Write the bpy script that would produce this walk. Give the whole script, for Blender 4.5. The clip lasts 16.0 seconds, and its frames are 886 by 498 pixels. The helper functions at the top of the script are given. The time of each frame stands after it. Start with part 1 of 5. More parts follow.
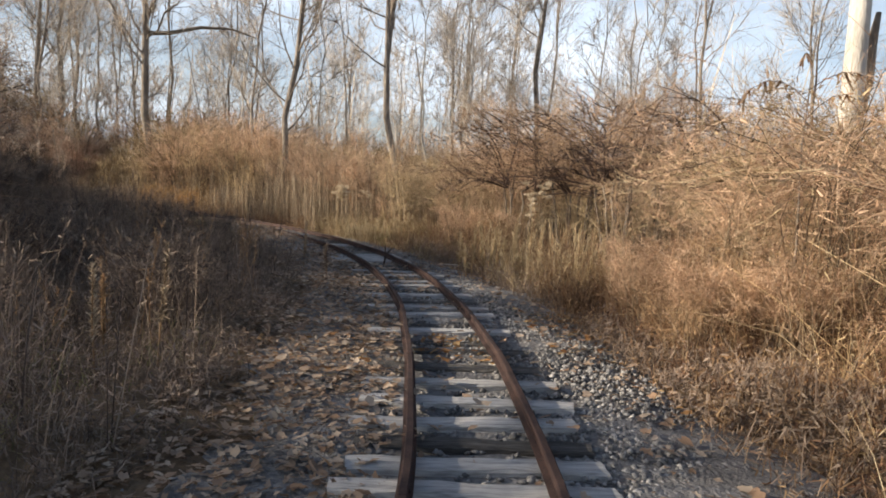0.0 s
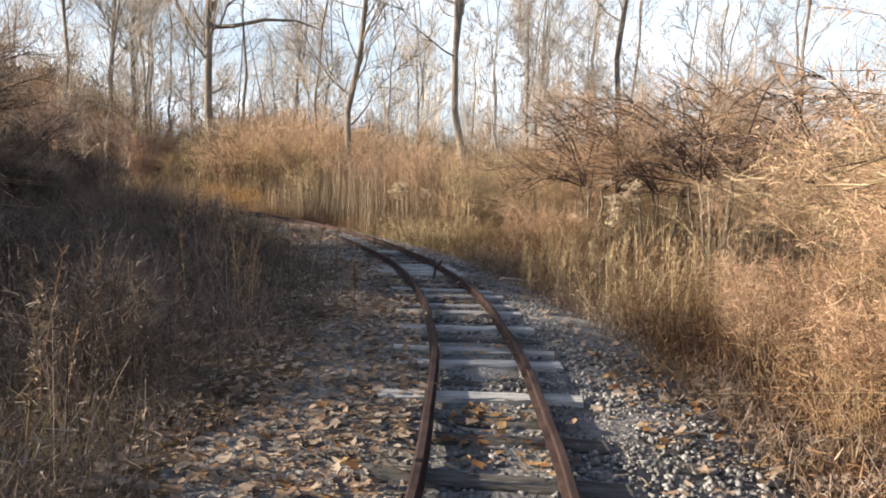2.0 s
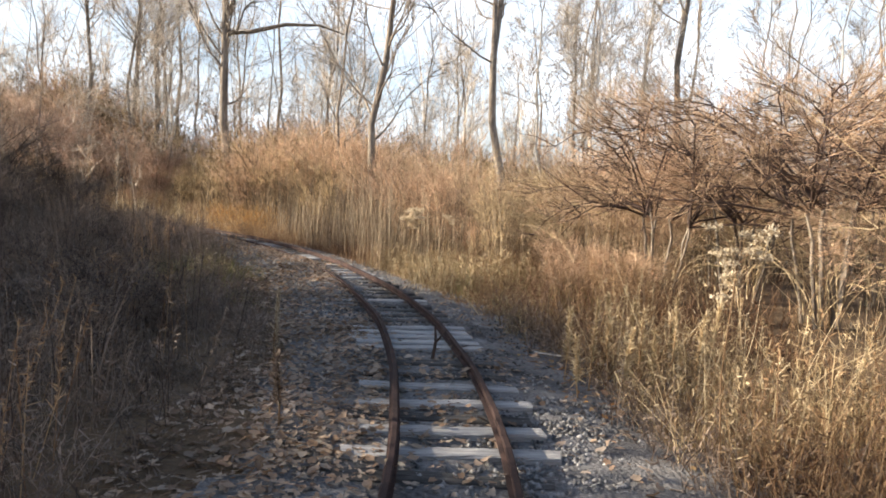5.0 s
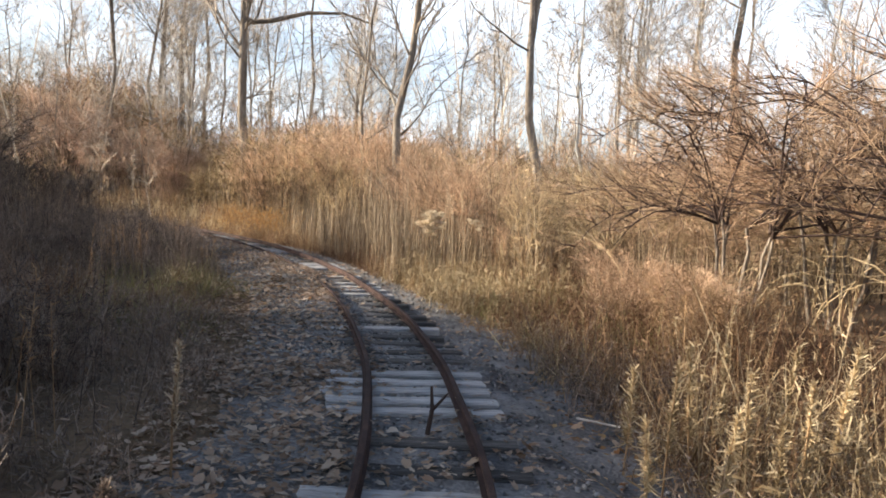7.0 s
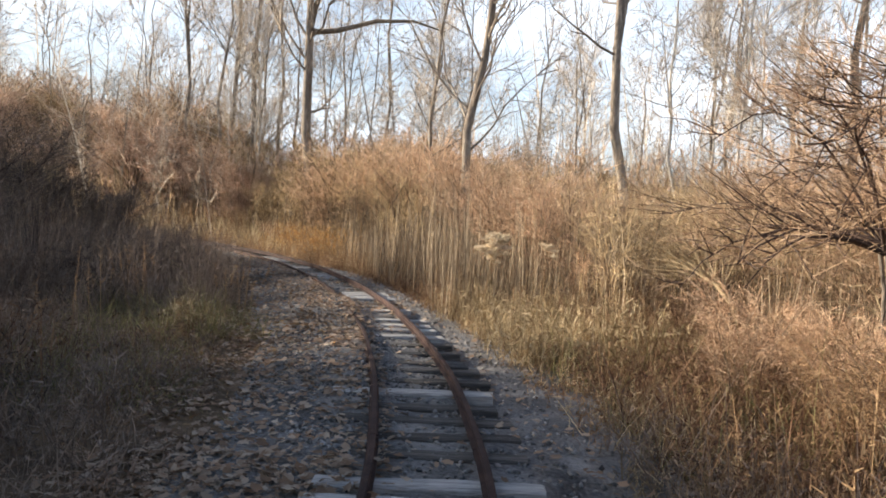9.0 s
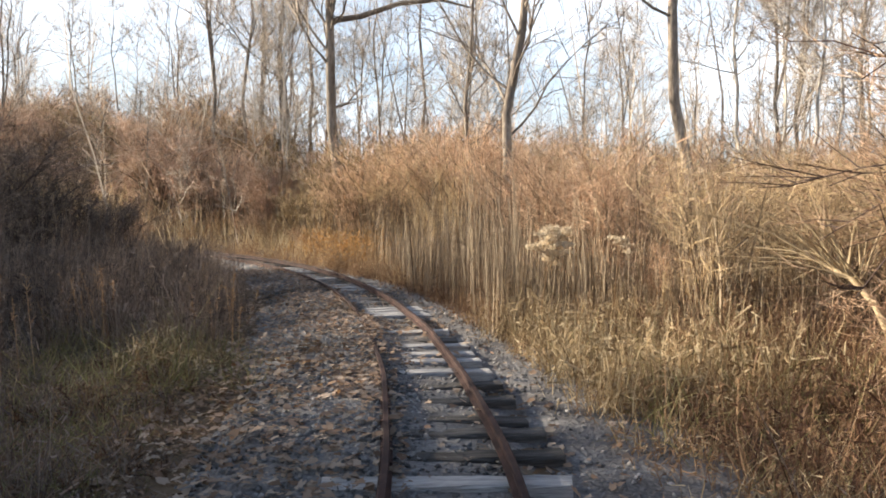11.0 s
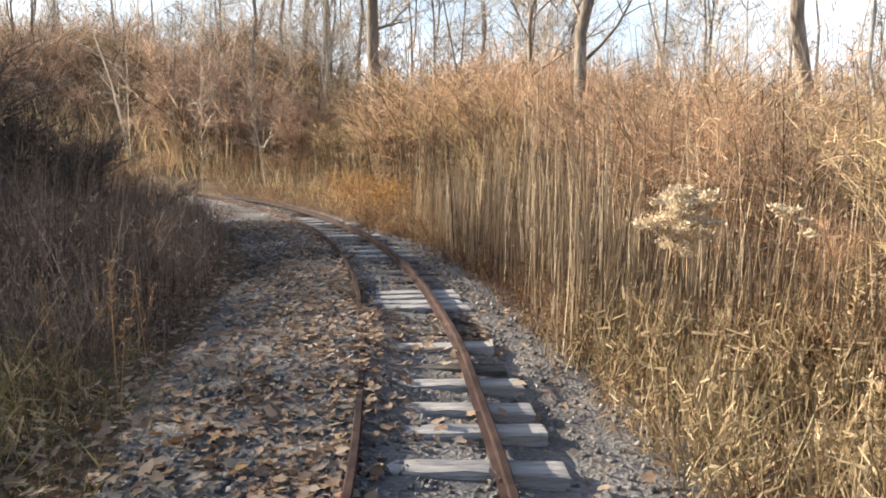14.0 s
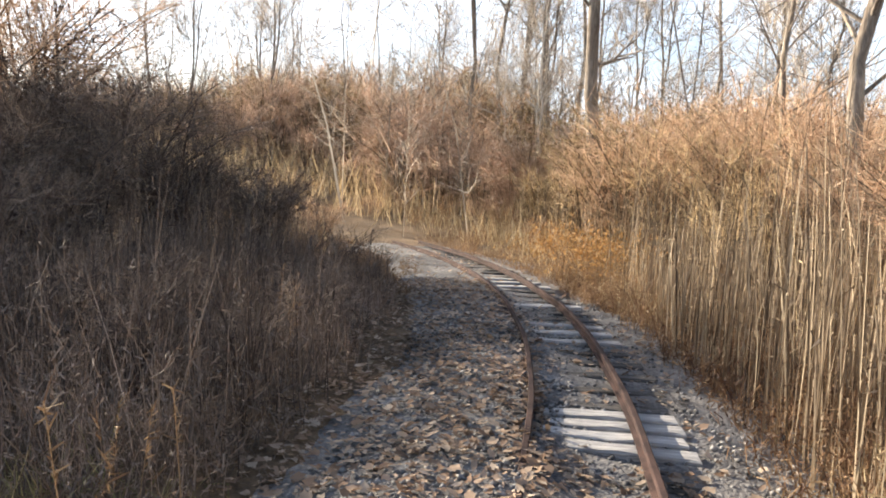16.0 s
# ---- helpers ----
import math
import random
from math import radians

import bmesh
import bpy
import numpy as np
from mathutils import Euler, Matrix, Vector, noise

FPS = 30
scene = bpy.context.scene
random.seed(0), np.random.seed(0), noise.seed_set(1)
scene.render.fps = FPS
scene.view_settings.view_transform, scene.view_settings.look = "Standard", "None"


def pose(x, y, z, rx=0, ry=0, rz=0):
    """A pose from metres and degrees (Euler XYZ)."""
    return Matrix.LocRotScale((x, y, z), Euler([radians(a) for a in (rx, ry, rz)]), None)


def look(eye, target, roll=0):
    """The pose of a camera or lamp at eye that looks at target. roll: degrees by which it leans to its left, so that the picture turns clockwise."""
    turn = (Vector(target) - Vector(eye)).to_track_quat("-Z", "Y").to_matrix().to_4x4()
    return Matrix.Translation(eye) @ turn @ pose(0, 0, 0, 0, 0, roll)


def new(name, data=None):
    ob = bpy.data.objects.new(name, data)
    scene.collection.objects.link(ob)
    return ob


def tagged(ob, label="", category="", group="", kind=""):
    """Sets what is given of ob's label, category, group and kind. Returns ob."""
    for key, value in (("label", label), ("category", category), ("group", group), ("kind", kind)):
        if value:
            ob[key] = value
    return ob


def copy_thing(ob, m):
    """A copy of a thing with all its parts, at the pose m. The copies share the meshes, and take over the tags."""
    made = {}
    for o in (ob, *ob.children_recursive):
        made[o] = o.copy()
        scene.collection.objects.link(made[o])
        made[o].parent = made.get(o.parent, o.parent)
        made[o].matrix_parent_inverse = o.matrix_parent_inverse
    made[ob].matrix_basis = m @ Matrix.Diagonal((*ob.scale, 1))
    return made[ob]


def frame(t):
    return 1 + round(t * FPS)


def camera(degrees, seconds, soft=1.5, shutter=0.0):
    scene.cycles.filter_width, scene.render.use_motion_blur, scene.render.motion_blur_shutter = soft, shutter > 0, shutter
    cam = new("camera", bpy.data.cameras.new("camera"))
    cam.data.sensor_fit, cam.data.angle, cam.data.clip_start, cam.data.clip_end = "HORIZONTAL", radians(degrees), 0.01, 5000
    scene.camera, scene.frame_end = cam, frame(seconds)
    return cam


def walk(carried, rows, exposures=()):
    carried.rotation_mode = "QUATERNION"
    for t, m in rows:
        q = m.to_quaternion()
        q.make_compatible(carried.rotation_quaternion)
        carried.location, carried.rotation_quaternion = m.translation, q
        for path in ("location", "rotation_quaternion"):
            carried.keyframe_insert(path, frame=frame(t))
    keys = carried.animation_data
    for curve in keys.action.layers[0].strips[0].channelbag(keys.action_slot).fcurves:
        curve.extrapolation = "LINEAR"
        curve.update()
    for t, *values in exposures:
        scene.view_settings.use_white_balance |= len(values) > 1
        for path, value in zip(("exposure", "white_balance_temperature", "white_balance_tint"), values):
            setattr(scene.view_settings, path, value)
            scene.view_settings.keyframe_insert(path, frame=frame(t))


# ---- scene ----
cam = camera(62.4, 16.0, 1.8)
PATH = [
    (0, (0.99, -0.684, 1.258), (0.797, 1.3, 1.091), 3.0),
    (0.5, (1.023, -0.181, 1.298), (0.861, 1.808, 1.171), 3.0),
    (1, (0.995, 0.32, 1.252), (0.73, 2.296, 1.087), 3.2),
    (1.5, (1.008, 0.814, 1.305), (0.861, 2.797, 1.089), 1.7),
    (2, (0.995, 1.285, 1.326), (0.596, 3.236, 1.137), 2.8),
    (2.5, (0.912, 1.892, 1.352), (0.613, 3.863, 1.198), 1.4),
    (3, (0.887, 2.407, 1.338), (0.431, 4.35, 1.198), 0.0),
    (3.5, (0.871, 2.935, 1.295), (0.48, 4.886, 1.09), 3.9),
    (4, (0.784, 3.313, 1.333), (0.329, 5.257, 1.204), 2.5),
    (4.2, (0.767, 3.561, 1.377), (0.201, 5.474, 1.225), 3.7),
    (6.3, (0.495, 5.828, 1.514), (0.07, 7.777, 1.369), 2.3),
    (6.5, (0.463, 6.046, 1.48), (-0.111, 7.955, 1.325), 1.4),
    (7, (0.345, 6.605, 1.485), (-0.275, 8.5, 1.333), 3.5),
    (7.5, (0.258, 7.05, 1.462), (-0.456, 8.918, 1.41), 1.8),
    (8, (0.186, 7.601, 1.487), (-0.66, 9.412, 1.416), 3.1),
    (8.2, (0.125, 7.813, 1.523), (-0.692, 9.636, 1.413), 3.7),
    (10.3, (-0.657, 9.989, 1.364), (-1.507, 11.796, 1.253), 3.8),
    (10.5, (-0.756, 10.177, 1.378), (-1.54, 12.007, 1.183), 3.1),
    (11, (-0.985, 10.621, 1.405), (-1.924, 12.382, 1.284), 0.3),
    (11.5, (-1.273, 11.166, 1.331), (-2.181, 12.944, 1.209), 2.4),
    (12, (-1.487, 11.563, 1.434), (-2.397, 13.34, 1.303), 0.1),
    (12.5, (-1.737, 12.017, 1.437), (-2.76, 13.731, 1.31), 1.7),
    (13, (-1.977, 12.462, 1.424), (-3.064, 14.129, 1.22), 0.1),
    (13.5, (-2.111, 12.974, 1.416), (-3.183, 14.657, 1.269), -0.7),
    (14, (-2.367, 13.379, 1.401), (-3.429, 15.049, 1.117), 1.5),
    (14.5, (-2.578, 13.814, 1.438), (-3.851, 15.329, 1.149), -1.4),
    (15, (-2.958, 14.293, 1.44), (-4.316, 15.736, 1.168), 1.7),
    (15.5, (-3.184, 14.646, 1.44), (-4.586, 16.061, 1.262), 1.5),
    (16, (-3.481, 15.08, 1.468), (-4.993, 16.377, 1.283), 2.8),
]
walk(cam, [(t, look(eye, target, roll)) for t, eye, target, roll in PATH],
     [(0.0, 0.86), (0.5, 0.97), (1.0, 0.99), (1.5, 1.28), (2.5, 1.23), (3.0, 1.08), (3.5, 1.13), (4.0, 1.47), (6.5, 1.43), (7.0, 1.45), (7.5, 1.48), (8.0, 1.23), (10.5, 1.50), (11.0, 1.40), (12.0, 1.45),
      (12.5, 1.2), (13.0, 1.2), (13.5, 1.30), (14.5, 1.72), (15.0, 1.88), (15.5, 1.82), (16.0, 1.70)])
# ---- world, sun ----
SUN_EL, SUN_AZ = 20.0, 257.0          # degrees above the horizon; clockwise from +y
world = bpy.data.worlds.new("sky")
scene.world = world
world.use_nodes = True
wn, wl = world.node_tree.nodes, world.node_tree.links
sky = wn.new("ShaderNodeTexSky")
sky.sky_type, sky.sun_disc = "NISHITA", False
sky.sun_elevation, sky.sun_rotation = radians(SUN_EL), radians(SUN_AZ)
sky.air_density, sky.dust_density, sky.ozone_density = 1.0, 2.0, 2.0
wc, wmap, wnoise, wramp, wmix = (wn.new(k) for k in ("ShaderNodeTexCoord", "ShaderNodeMapping", "ShaderNodeTexNoise", "ShaderNodeValToRGB", "ShaderNodeMix"))
wmap.inputs["Scale"].default_value = (1.2, 2.2, 5.0)
wnoise.inputs["Scale"].default_value, wnoise.inputs["Detail"].default_value = 1.6, 6.0
wramp.color_ramp.elements[0].position, wramp.color_ramp.elements[1].position = 0.40, 0.66
wramp.color_ramp.elements[0].color, wramp.color_ramp.elements[1].color = (0.26, 0.26, 0.26, 1), (0.88, 0.88, 0.88, 1)
wmix.data_type = "RGBA"
wmix.inputs["B"].default_value = (9.8, 11.1, 12.8, 1)     # thin high cloud
wl.new(wc.outputs["Generated"], wmap.inputs["Vector"])
wl.new(wmap.outputs["Vector"], wnoise.inputs["Vector"])
wl.new(wnoise.outputs["Fac"], wramp.inputs["Fac"])
# the haze thins out towards the zenith
wsep, wrange, wmul = (wn.new(k) for k in ("ShaderNodeSeparateXYZ", "ShaderNodeMapRange", "ShaderNodeMath"))
wrange.interpolation_type = "SMOOTHSTEP"
wrange.inputs["From Min"].default_value, wrange.inputs["From Max"].default_value = 0.15, 0.5
wrange.inputs["To Min"].default_value, wrange.inputs["To Max"].default_value = 1.0, 0.04
wmul.operation = "MULTIPLY"
wl.new(wc.outputs["Generated"], wsep.inputs["Vector"])
wl.new(wsep.outputs["Z"], wrange.inputs["Value"])
wl.new(wramp.outputs["Color"], wmul.inputs[0])
wl.new(wrange.outputs["Result"], wmul.inputs[1])
wl.new(wmul.outputs[0], wmix.inputs["Factor"])
wl.new(sky.outputs["Color"], wmix.inputs["A"])
wl.new(wmix.outputs["Result"], wn["Background"].inputs["Color"])
wn["Background"].inputs["Strength"].default_value = 0.07
sun = new("sun", bpy.data.lights.new("sun", "SUN"))
sun.data.energy, sun.data.angle, sun.data.color = 5.0, radians(0.55), (1.0, 0.855, 0.67)
a, e = radians(SUN_AZ), radians(SUN_EL)
SUN_DIR = Vector((math.sin(a) * math.cos(e), math.cos(a) * math.cos(e), math.sin(e)))
sun.matrix_world = look(SUN_DIR * 60, (0, 0, 0))


# ---- materials ----
def material(name, rough=0.8, metal=0.0, translucent=0.0):
    m = bpy.data.materials.new(name)
    m.use_nodes = True
    n, l = m.node_tree.nodes, m.node_tree.links
    b = n["Principled BSDF"]
    b.inputs["Roughness"].default_value, b.inputs["Metallic"].default_value = rough, metal
    b.inputs["Specular IOR Level"].default_value = 0.25
    return m, n, l, b


def ramp(n, stops):
    r = n.new("ShaderNodeValToRGB")
    el = r.color_ramp.elements
    while len(el) < len(stops):
        el.new(0.5)
    for e_, (p, c) in zip(el, stops):
        e_.position, e_.color = p, (*c, 1)
    return r


def noise_tex(n, l, scale, detail=5.0, stretch=(1, 1, 1)):
    c, mp, t = n.new("ShaderNodeTexCoord"), n.new("ShaderNodeMapping"), n.new("ShaderNodeTexNoise")
    mp.inputs["Scale"].default_value = stretch
    t.inputs["Scale"].default_value, t.inputs["Detail"].default_value = scale, detail
    l.new(c.outputs["Object"], mp.inputs["Vector"])
    l.new(mp.outputs["Vector"], t.inputs["Vector"])
    return t


def bump(n, l, b, tex, strength, dist):
    k = n.new("ShaderNodeBump")
    k.inputs["Strength"].default_value, k.inputs["Distance"].default_value = strength, dist
    l.new(tex.outputs["Fac"], k.inputs["Height"])
    l.new(k.outputs["Normal"], b.inputs["Normal"])


def plant(name, colours, translucent=0.25, per_object=True):
    """Stalks, twigs and leaves: each strand takes its own tone between the given ones."""
    m, n, l, b = material(name, 0.75)
    geo, info, add, fr = n.new("ShaderNodeNewGeometry"), n.new("ShaderNodeObjectInfo"), n.new("ShaderNodeMath"), n.new("ShaderNodeMath")
    mul = n.new("ShaderNodeMath")
    mul.operation, mul.inputs[1].default_value = "MULTIPLY", 0.45 if per_object else 0.0
    fr.operation = "PINGPONG"
    fr.inputs[1].default_value = 1.0
    l.new(info.outputs["Random"], mul.inputs[0])
    l.new(geo.outputs["Random Per Island"], add.inputs[0])
    l.new(mul.outputs[0], add.inputs[1])
    l.new(add.outputs[0], fr.inputs[0])
    r = ramp(n, [(i / (len(colours) - 1), c) for i, c in enumerate(colours)])
    l.new(fr.outputs[0], r.inputs["Fac"])
    big = noise_tex(n, l, 0.9, 2.0)
    hs = n.new("ShaderNodeHueSaturation")
    mr = n.new("ShaderNodeMapRange")
    mr.inputs["From Min"].default_value, mr.inputs["From Max"].default_value = 0.3, 0.7
    mr.inputs["To Min"].default_value, mr.inputs["To Max"].default_value = 0.6, 1.35
    own, tone = n.new("ShaderNodeMapRange"), n.new("ShaderNodeMath")
    own.inputs["To Min"].default_value, own.inputs["To Max"].default_value = 0.82, 1.2
    tone.operation = "MULTIPLY"
    l.new(big.outputs["Fac"], mr.inputs["Value"])
    l.new(info.outputs["Random"], own.inputs["Value"])
    l.new(mr.outputs["Result"], tone.inputs[0])
    l.new(own.outputs["Result"], tone.inputs[1])
    l.new(tone.outputs[0], hs.inputs["Value"])
    l.new(r.outputs["Color"], hs.inputs["Color"])
    l.new(hs.outputs["Color"], b.inputs["Base Color"])
    if translucent:
        t, mx = n.new("ShaderNodeBsdfTranslucent"), n.new("ShaderNodeMixShader")
        l.new(hs.outputs["Color"], t.inputs["Color"])
        mx.inputs["Fac"].default_value = translucent
        l.new(b.outputs["BSDF"], mx.inputs[1])
        l.new(t.outputs["BSDF"], mx.inputs[2])
        l.new(mx.outputs["Shader"], n["Material Output"].inputs["Surface"])
    return m


def surface(name, stops, scale, rough=0.85, stretch=(1, 1, 1), fine=60.0, relief=0.01, strength=0.6, random_tone=0.0, metal=0.0):
    """Two scales of tone with fine relief."""
    m, n, l, b = material(name, rough, metal)
    t1, t2 = noise_tex(n, l, scale, 6.0, stretch), noise_tex(n, l, fine, 4.0, stretch)
    mx = n.new("ShaderNodeMath")
    mx.operation = "MULTIPLY_ADD"
    mx.inputs[1].default_value = 0.45
    sub = n.new("ShaderNodeMath")
    sub.operation, sub.inputs[1].default_value = "MULTIPLY", 0.6
    l.new(t1.outputs["Fac"], sub.inputs[0])
    l.new(t2.outputs["Fac"], mx.inputs[0])
    l.new(sub.outputs[0], mx.inputs[2])
    r = ramp(n, stops)
    l.new(mx.outputs[0], r.inputs["Fac"])
    out = r.outputs["Color"]
    if random_tone:
        info, mr, hs = n.new("ShaderNodeObjectInfo"), n.new("ShaderNodeMapRange"), n.new("ShaderNodeHueSaturation")
        mr.inputs["To Min"].default_value, mr.inputs["To Max"].default_value = 1 - random_tone, 1 + random_tone
        l.new(info.outputs["Random"], mr.inputs["Value"])
        l.new(mr.outputs["Result"], hs.inputs["Value"])
        l.new(out, hs.inputs["Color"])
        out = hs.outputs["Color"]
    l.new(out, b.inputs["Base Color"])
    bump(n, l, b, t2, strength, relief)
    return m


SOIL = surface("leafy_soil", [(0.3, (0.06, 0.042, 0.03)), (0.5, (0.13, 0.09, 0.055)), (0.7, (0.22, 0.15, 0.09))], 1.3, 0.95, fine=22.0, relief=0.05)
BALLAST = surface("grey_ballast", [(0.32, (0.06, 0.058, 0.06)), (0.5, (0.17, 0.164, 0.16)), (0.72, (0.34, 0.33, 0.32))], 2.2, 0.9, fine=38.0, relief=0.03, strength=0.9)
STONE = plant("ballast_stone", [(0.08, 0.08, 0.083), (0.20, 0.195, 0.19), (0.38, 0.37, 0.36)], 0.0)
WOOD_PALE = surface("bleached_timber", [(0.3, (0.14, 0.135, 0.13)), (0.5, (0.38, 0.375, 0.37)), (0.68, (0.56, 0.55, 0.535))], 3.0, 0.85, (1, 9, 9), fine=14.0, relief=0.012, strength=0.8, random_tone=0.15)
WOOD_DARK = surface("creosoted_timber", [(0.3, (0.03, 0.027, 0.025)), (0.5, (0.085, 0.08, 0.075)), (0.7, (0.18, 0.17, 0.16))], 3.0, 0.9, (1, 9, 9), fine=14.0, relief=0.014, strength=0.9, random_tone=0.25)
RUST = surface("rusty_steel", [(0.3, (0.02, 0.0135, 0.0135)), (0.5, (0.044, 0.028, 0.026)), (0.7, (0.095, 0.056, 0.047))], 5.0, 0.9, fine=90.0, relief=0.003, random_tone=0.12, metal=0.0)
BARK = surface("grey_brown_bark", [(0.3, (0.07, 0.057, 0.048)), (0.5, (0.20, 0.168, 0.138)), (0.7, (0.40, 0.345, 0.28))], 1.6, 0.95, (3, 3, 0.5), fine=9.0, relief=0.05, random_tone=0.25)
BARK_PALE = surface("pale_bark", [(0.3, (0.24, 0.22, 0.20)), (0.5, (0.46, 0.43, 0.385)), (0.72, (0.64, 0.61, 0.555))], 1.8, 0.9, (3, 3, 0.6), fine=12.0, relief=0.03)
STEM = plant("shrub_stem", [(0.045, 0.03, 0.024), (0.13, 0.092, 0.062), (0.36, 0.285, 0.19)], 0.0)
# own colour of the arching boughs; painted shade on the stems left of the line
STEM_DARK = plant("dark_and_shaded_bark", [(0.045, 0.03, 0.025), (0.09, 0.06, 0.05)], 0.0)
TWIG_TAN = plant("tan_twig", [(0.085, 0.055, 0.03), (0.33, 0.235, 0.128), (0.68, 0.54, 0.335)], 0.28)
TWIG_RED = plant("reddish_twig", [(0.11, 0.062, 0.04), (0.42, 0.262, 0.165), (0.74, 0.55, 0.39)], 0.3)
TWIG_GREY = plant("grey_treetop_twig", [(0.13, 0.102, 0.085), (0.38, 0.32, 0.26), (0.72, 0.64, 0.53)], 0.2)
TWIG_PINK = plant("pinkish_hillside_twig", [(0.26, 0.15, 0.105), (0.54, 0.36, 0.26), (0.78, 0.62, 0.48)], 0.35)
TWIG_BROWN = plant("brown_shrub_twig", [(0.06, 0.036, 0.026), (0.22, 0.138, 0.088), (0.52, 0.38, 0.255)], 0.15)
STRAW = plant("golden_straw", [(0.15, 0.10, 0.055), (0.43, 0.325, 0.185), (0.69, 0.575, 0.385)], 0.25)
STALK = plant("brown_weed_stalk", [(0.10, 0.053, 0.032), (0.23, 0.138, 0.078), (0.42, 0.29, 0.165)], 0.2)
# darker copy of the dead-weed tones: shade put into the colour
SHADY = plant("shade_toned_dead_weed", [(0.04, 0.031, 0.028), (0.095, 0.071, 0.058), (0.30, 0.235, 0.185)], 0.1)
REED = plant("pale_reed", [(0.065, 0.046, 0.035), (0.215, 0.16, 0.108), (0.58, 0.475, 0.34)], 0.15)
GREEN = plant("fading_grass", [(0.10, 0.12, 0.045), (0.22, 0.21, 0.09), (0.38, 0.33, 0.17)], 0.3)
FLUFF = plant("cream_seed_fluff", [(0.40, 0.31, 0.20), (0.58, 0.48, 0.34), (0.72, 0.63, 0.48)], 0.3)
LEAF = plant("fallen_oak_leaf", [(0.12, 0.075, 0.05), (0.29, 0.195, 0.13), (0.52, 0.425, 0.33), (0.28, 0.18, 0.115)], 0.2)
CANE_PALE = surface("pale_cane", [(0.3, (0.24, 0.17, 0.095)), (0.5, (0.43, 0.335, 0.205)), (0.7, (0.60, 0.50, 0.34))], 6.0, 0.7, fine=40.0, relief=0.002, random_tone=0.2)
RUSSET = plant("russet_dead_weed", [(0.055, 0.028, 0.02), (0.16, 0.085, 0.052), (0.38, 0.245, 0.14)], 0.15)
LEAF_RUSSET = plant("dry_russet_leaf", [(0.22, 0.10, 0.04), (0.40, 0.215, 0.075), (0.54, 0.34, 0.14)], 0.3)
LEAF_ORANGE = plant("orange_maple_leaf", [(0.25, 0.115, 0.05), (0.40, 0.22, 0.09), (0.50, 0.35, 0.18)], 0.25)


# ---- mesh helpers ----
def mesh_of(name, V, quads, mat, smooth=False):
    """A mesh from an array of corners and an array of faces with four corners each (a repeated last corner makes a triangle)."""
    V, quads = np.asarray(V, np.float32), np.asarray(quads, np.int32)
    me = bpy.data.meshes.new(name)
    me.vertices.add(len(V))
    me.vertices.foreach_set("co", V.ravel())
    w = quads.shape[1]
    me.loops.add(quads.size)
    me.loops.foreach_set("vertex_index", quads.ravel())
    me.polygons.add(len(quads))
    me.polygons.foreach_set("loop_start", np.arange(0, quads.size, w, dtype=np.int32))
    me.materials.append(mat)
    me.update(calc_edges=True)
    if smooth:
        me.polygons.foreach_set("use_smooth", np.ones(len(quads), bool))
    return me


def strands(rng, base, way, width, bend=0.25, segs=2, tip=0.25):
    """Many flat tapering ribbons: base and way are N x 3. Returns corners and faces."""
    n = len(base)
    length = np.linalg.norm(way, axis=1, keepdims=True)
    side = np.cross(way, rng.normal(size=(n, 3)))
    side /= np.linalg.norm(side, axis=1, keepdims=True) + 1e-9
    sag = np.clip(rng.normal(size=(n, 3)), -1.4, 1.4) * length * bend
    u = np.linspace(0, 1, segs + 1)
    V = np.empty((n, segs + 1, 2, 3), np.float32)
    for k, uk in enumerate(u):
        mid = base + way * uk + sag * (uk * uk)
        half = side * (np.reshape(width, (-1, 1)) * 0.5 * (1 - (1 - tip) * uk))
        V[:, k, 0], V[:, k, 1] = mid - half, mid + half
    i = np.arange(n)[:, None] * (segs + 1) * 2 + np.arange(segs)[None] * 2
    F = np.stack([i, i + 1, i + 3, i + 2], -1).reshape(-1, 4)
    return V.reshape(-1, 3), F


def joined(pieces):
    V, F, at = [], [], 0
    for v, f in pieces:
        V.append(v)
        F.append(np.asarray(f) + at)
        at += len(v)
    return np.concatenate(V), np.concatenate(F)


def tube(points, radii, sides=6):
    """A round tapering limb along the points."""
    P, R = np.asarray(points, float), np.asarray(radii, float)
    T = np.gradient(P, axis=0)
    T /= np.linalg.norm(T, axis=1, keepdims=True) + 1e-9
    ref = np.where(np.abs(T[:, 2:3]) > 0.9, [[1.0, 0, 0]], [[0, 0, 1.0]])
    A = np.cross(T, ref)
    A /= np.linalg.norm(A, axis=1, keepdims=True) + 1e-9
    B = np.cross(T, A)
    ang = np.arange(sides) * 2 * np.pi / sides
    V = P[:, None] + R[:, None, None] * (np.cos(ang)[None, :, None] * A[:, None] + np.sin(ang)[None, :, None] * B[:, None])
    k, j = np.meshgrid(np.arange(len(P) - 1), np.arange(sides), indexing="ij")
    a_, b_ = k * sides + j, k * sides + (j + 1) % sides
    F = np.stack([a_, b_, b_ + sides, a_ + sides], -1).reshape(-1, 4)
    return V.reshape(-1, 3), F


def child(name, me, parent, label=""):
    ob = new(name, me)
    ob.parent = parent
    return tagged(ob, label) if label else ob


